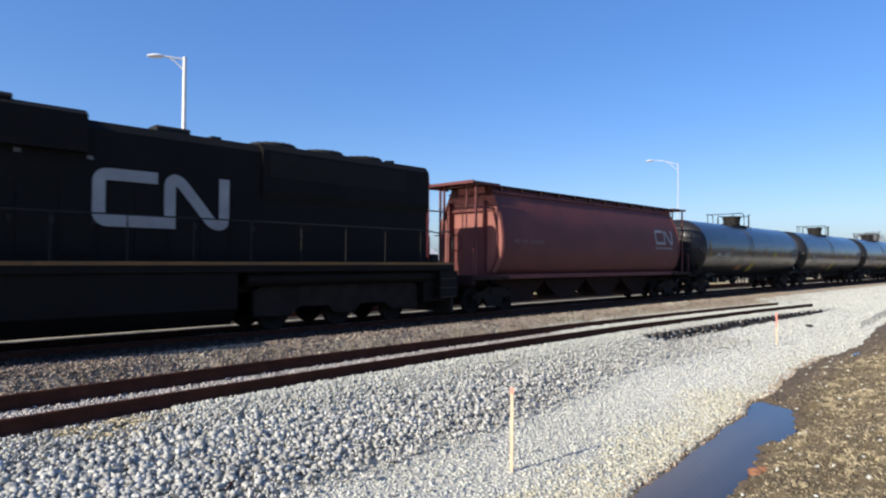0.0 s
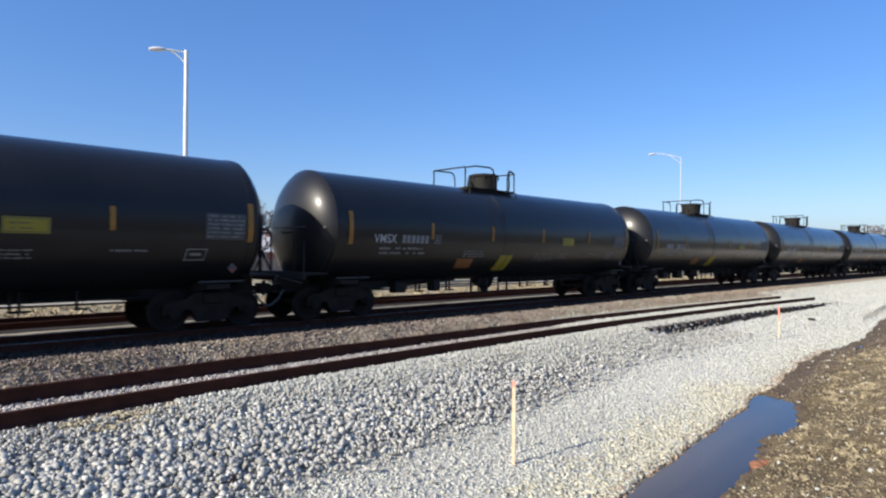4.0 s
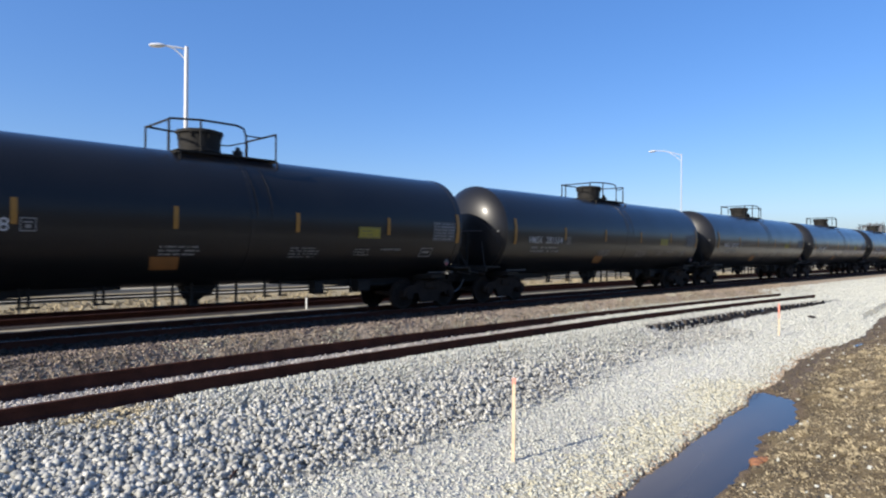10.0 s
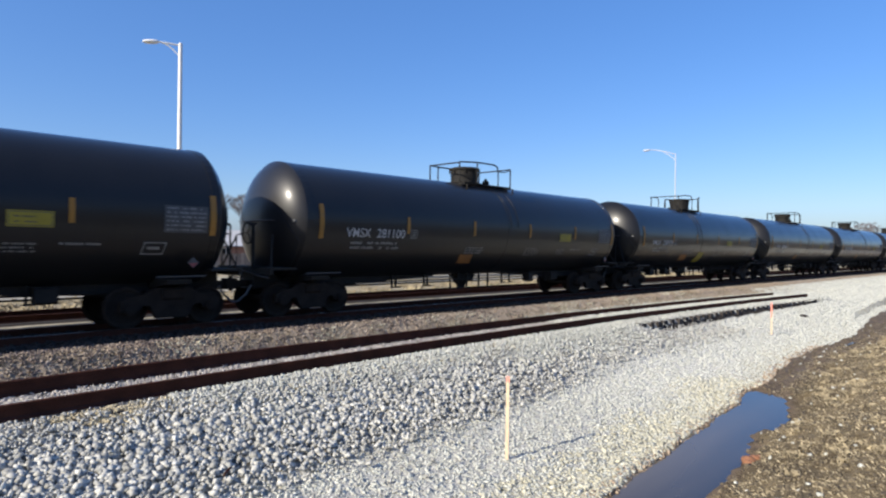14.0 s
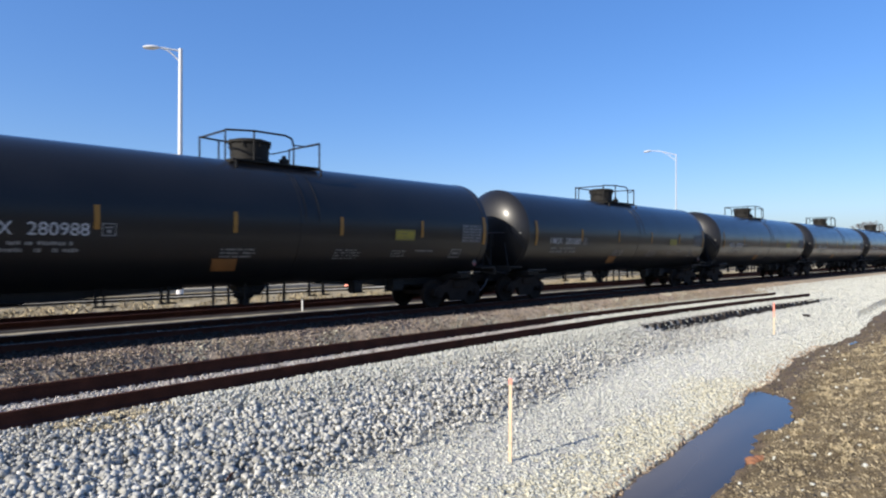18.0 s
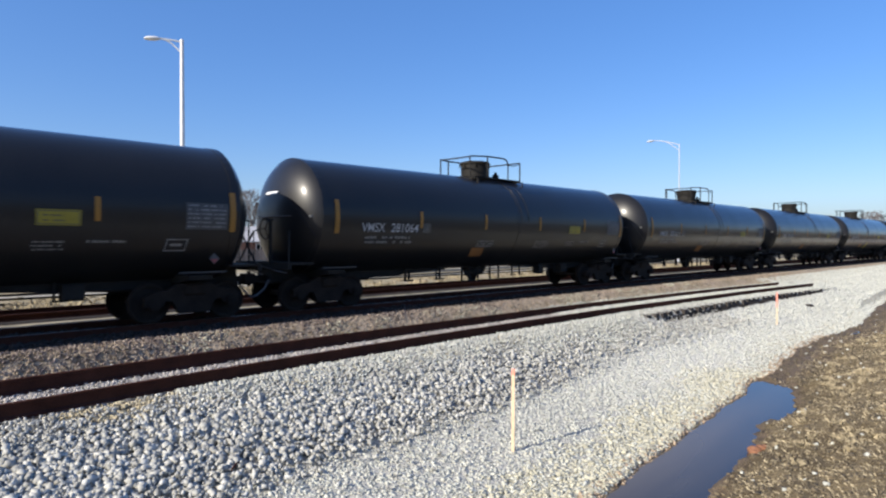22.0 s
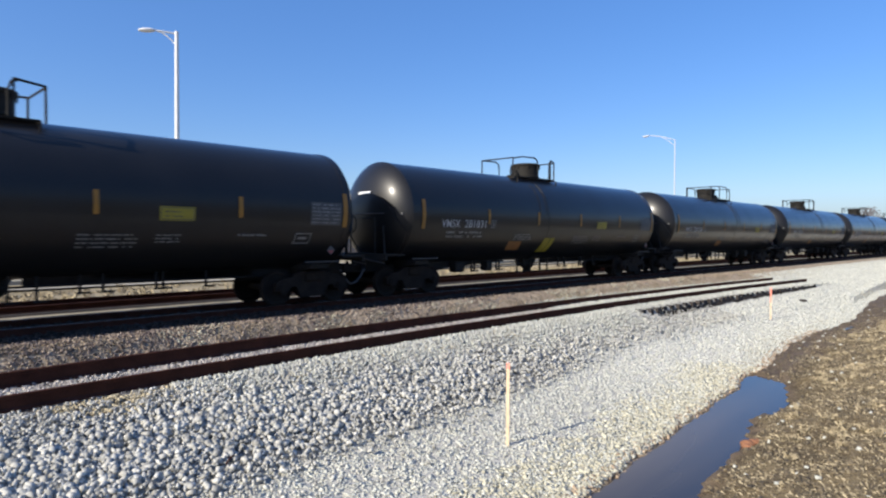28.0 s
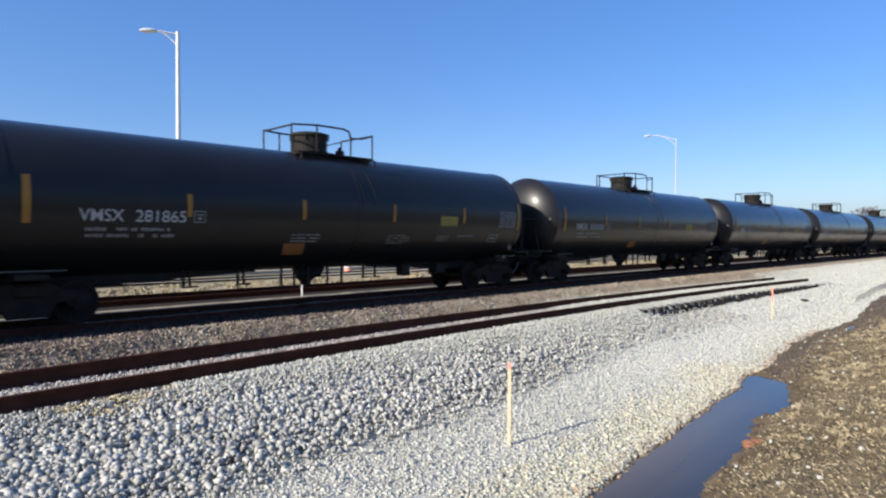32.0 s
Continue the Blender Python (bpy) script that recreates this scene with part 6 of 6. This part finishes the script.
stake(7.28, 5.72, -1.21, 1.185, 0.09, "thin wooden survey stake with an orange tip in gravel")
stake(24.9, 7.28, -1.24, 1.24, 0.55, "survey stake painted fluorescent orange in gravel")


def tree(x, y, high, seed, spread=0.42, fork=(3, 3, 4)):
    rnd = random.Random(seed)
    t = thing("tree", "bare leafless winter tree behind the houses", "tree", "bare trees beyond the road", at=pose(x, y, -0.5))
    trunk, crown = Shape(), Shape()

    def grow(shape, a, d, l, r, level):
        b = a + d * l
        shape.rod(a, b, max(r, 0.02), 7 if level < 2 else 3, max(r * 0.72, 0.016))
        if level >= 6:
            return
        for _ in range(rnd.choice(fork) if level < 5 else 5):
            q = Vector((rnd.gauss(0, spread), rnd.gauss(0, spread), rnd.gauss(0.08, 0.2)))
            nd = (d + q).normalized()
            grow(trunk if level < 1 else crown, b, nd, l * rnd.uniform(0.62, 0.85), r * 0.66, level + 1)
        if level < 4:
            mid = a + d * l * rnd.uniform(0.4, 0.8)
            nd = (d + Vector((rnd.gauss(0, 0.6), rnd.gauss(0, 0.6), 0.1))).normalized()
            grow(crown, mid, nd, l * 0.6, r * 0.45, level + 2)

    grow(trunk, Vector((0, 0, 0)), Vector((rnd.gauss(0, 0.03), rnd.gauss(0, 0.03), 1)).normalized(), high * 0.25, high * 0.018, 0)
    k = high / max(p[2] for p in crown.v)
    for s in (trunk, crown):
        s.v = [(p[0] * k, p[1] * k, p[2] * k) for p in s.v]
    part("trunk", trunk, BARK, t)
    part("crown", crown, TWIG, t, "open crown of thin bare twigs")
    return t


def house(x, y, turn, w, d, wall, ridge, material, label):
    h = thing("house", label, "house", "low houses across the road", at=pose(x, y, -0.5, 0, 0, turn))
    walls = Shape().prism([(-d / 2, 0), (d / 2, 0), (d / 2, wall), (0, ridge - 0.1), (-d / 2, wall)], -w / 2, w / 2)
    part("wall", walls, material, h)
    o = 0.5
    k = (ridge - wall) / (d / 2)
    for side in (-1, 1):
        ring = [(0, ridge), (side * (d / 2 + o), wall - k * o), (side * (d / 2 + o), wall - k * o + 0.14), (0, ridge + 0.14)]
        part("roof", Shape().prism(ring, -w / 2 - o, w / 2 + o), ROOF, h, "pale shingled roof slope")
    for end in (-1, 1):
        for side in (-1, 1):
            a, b = sorted((end * (w / 2 + o - 0.06), end * (w / 2 + o + 0.02)))
            part("rake_board", Shape().prism([(0, ridge - 0.12), (side * (d / 2 + o), wall - k * o - 0.12), (side * (d / 2 + o), wall - k * o + 0.16), (0, ridge + 0.16)], a, b), TRIM, h, "white board along the roof's edge")
        gw = part("window", Shape().box(*sorted((end * (w / 2 - 0.02), end * (w / 2 + 0.05))), -0.7, 0.7, 1.0, 2.1), TRIM, h, "white framed window")
        for a in (-0.32, 0.32):
            part("pane", Shape().box(*sorted((end * (w / 2 + 0.05), end * (w / 2 + 0.07))), a - 0.27, a + 0.27, 1.08, 2.02), GLASS, gw)
    part("chimney", Shape().box(w * 0.2, w * 0.2 + 0.7, 0.3, 1.0, wall, ridge + 0.9), BRICKS, h)
    for i in range(3):
        xx = -w / 2 + w * (0.2 + 0.3 * i)
        win = part("window", Shape().box(xx - 0.65, xx + 0.65, -d / 2 - 0.05, -d / 2 + 0.02, 1.0, 2.2), TRIM, h, "white framed window")
        for a in (-0.3, 0.3):
            part("pane", Shape().box(xx + a - 0.26, xx + a + 0.26, -d / 2 - 0.07, -d / 2 - 0.05, 1.08, 2.12), GLASS, win)
    part("door", Shape().box(w * 0.42 - 0.45, w * 0.42 + 0.45, -d / 2 - 0.06, -d / 2 + 0.02, 0, 2.05), TRIM, h)
    return h


house(26.2, 81, 96, 12, 8.4, 2.5, 4.35, SIDING, "low drab house with its gable to the road")
house(16.0, 80, 94, 9, 6.6, 2.2, 3.3, SIDING, "low outbuilding with a pale roof and white eaves")
house(43.0, 81, -4, 14, 8, 2.6, 4.5, BRICKS, "low brown brick house with a pale roof")
house(59.0, 83, 5, 12, 8, 2.6, 4.3, SIDING, "low house with pale siding")
house(8.5, 80, 0, 11, 8, 2.6, 4.2, BRICKS, "low brick house with a pale roof")
house(76.0, 85, 0, 13, 8, 2.6, 4.4, SIDING, "low drab house beyond the road")
for i, (x, y, hgt) in enumerate(((14, 98, 12), (20.0, 99, 11), (31.3, 95, 11.6), (42.5, 97, 12), (7, 96, 12), (54, 100, 12), (66, 104, 11), (80, 102, 12), (0, 104, 13))):
    tree(x, y, hgt, 40 + i)


def strip(name, y0, y1, z, material, label, category, x0=-400, x1=600, thick=0.06):
    s = Shape()
    xs = list(np.linspace(x0, x1, 40))
    n = len(xs)
    vs = [(x, y, zz) for zz in (z - thick, z) for y in (y0, y1) for x in xs]
    fs = []
    for i in range(n - 1):
        fs += [(2 * n + i, 2 * n + i + 1, 3 * n + i + 1, 3 * n + i), (i, i + 1, 2 * n + i + 1, 2 * n + i), (n + i, 3 * n + i, 3 * n + i + 1, n + i + 1)]
    return tagged(new(name, s.add(vs, fs).mesh(name, material)), label, category, kind="structure")


strip("road", 34.5, 43.5, -0.36, ASPHALT, "pale sun-bleached concrete road parallel to the railway", "road")
strip("kerb", 34.2, 34.5, -0.26, KERB, "weathered concrete kerb along the road", "kerb", thick=0.3)
strip("pavement", 29.8, 31.8, -0.40, KERB, "weathered concrete pavement", "pavement", thick=0.2)

wood = thing("wooden_fence", "weathered grey wooden yard fence", "fence", "")
for i in range(150):
    x = 2 + i * 0.42
    part("board", Shape().box(x, x + 0.38, 66, 66.03, -0.5, 1.1 + 0.06 * math.sin(i * 1.7)), FENCE, wood)
part("rail", Shape().box(2, 65, 66.03, 66.1, 0.6, 0.7), FENCE, wood)

# small white marker past the far rail, and a red drum at the road's edge
m1 = thing("marker_stake", "short white marker stake beside the main track", "stake", at=pose(12.52, 19.34, -0.3))
part("peg", Shape().box(-0.02, 0.02, -0.03, 0.03, -0.1, 0.40), TRIM, m1)
m2 = thing("traffic_drum", "orange-red plastic traffic drum by the road", "traffic drum", at=pose(23.8, 31.6, -0.45))
part("drum", Shape().lathe([(0, 0.0), (0, 0.24), (0.35, 0.21), (0.6, 0.18), (0.62, 0.16), (0.62, 0.0)], 18, "z"), FLUO, m2, smooth=True)
part("band", Shape().lathe([(0.35, 0.2), (0.36, 0.215), (0.42, 0.21), (0.43, 0.2)], 18, "z"), TRIM, m2)

# a loose row of bare trees far down the line
for i in range(11):
    a = radians(3.5 + i * 1.35)
    r = 190 + 17 * ((i * 7) % 5)
    tree(r * math.cos(a), r * math.sin(a), 8.0 + 0.8 * ((i * 3) % 4), 90 + i, 0.5, (2, 3, 3))

# far woods along the horizon
def far_woods():
    s = Shape()
    rnd = random.Random(9)
    for i in range(900):
        a = radians(rnd.uniform(0, 360))
        r = rnd.uniform(420, 620)
        x, y = r * math.cos(a), r * math.sin(a)
        hgt = rnd.uniform(6, 12)
        for _ in range(14):
            ox, oy = rnd.gauss(0, 2.6), rnd.gauss(0, 2.6)
            s.rod((x, y, -1), (x + ox, y + oy, hgt * rnd.uniform(0.6, 1.0)), 0.35, 3, 0.05)
    return s


def near_woods():
    # a belt of scrub and bare trees across the field behind the viewer
    s = Shape()
    rnd = random.Random(19)
    for i in range(520):
        x, y = rnd.uniform(-160, 330), rnd.uniform(-78, -52)
        hgt = rnd.uniform(3.5, 9.5)
        for _ in range(16):
            ox, oy = rnd.gauss(0, 1.7), rnd.gauss(0, 1.2)
            s.rod((x + ox * 0.3, y, -1.0), (x + ox, y + oy, hgt * rnd.uniform(0.45, 1.0)), 0.14, 3, 0.05)
    return s


tagged(new("scrub_belt", near_woods().mesh("scrub_belt", BARK)), "belt of bare brown scrub across the field", "woods", kind="stuff")
woods = tagged(new("far_woods", far_woods().mesh("far_woods", TWIG)), "distant line of bare grey-brown trees", "woods", kind="stuff")


# ---- what moves ----
def motions():
    times = [2.0 * i for i in range(17)]
    frames = [i / FPS for i in range(32 * FPS + 1)]
    gone = [train_x(0, 0.0) - train_x(0, t) for t in frames]
    rolled = {}
    for car, n, shift in train:
        walk(car, [(t, on_main(train_x(n, t) + shift)) for t in times])
        # the wheels roll with the distance run; axles at the same place in their truck share one set of keys
        for tr in car.children:
            for w in tr.children:
                if not w.name.startswith("wheelset"):
                    continue
                a = round(w.location.x, 3)
                if a not in rolled:
                    walk(w, [(t, pose(a, 0, WHEEL_R, 0, -math.degrees(g / WHEEL_R))) for t, g in zip(frames, gone)])
                    rolled[a] = w
                else:
                    w.rotation_mode = "QUATERNION"
                    keys = w.animation_data_create()
                    keys.action = rolled[a].animation_data.action
                    keys.action_slot = rolled[a].animation_data.action_slot


motions()
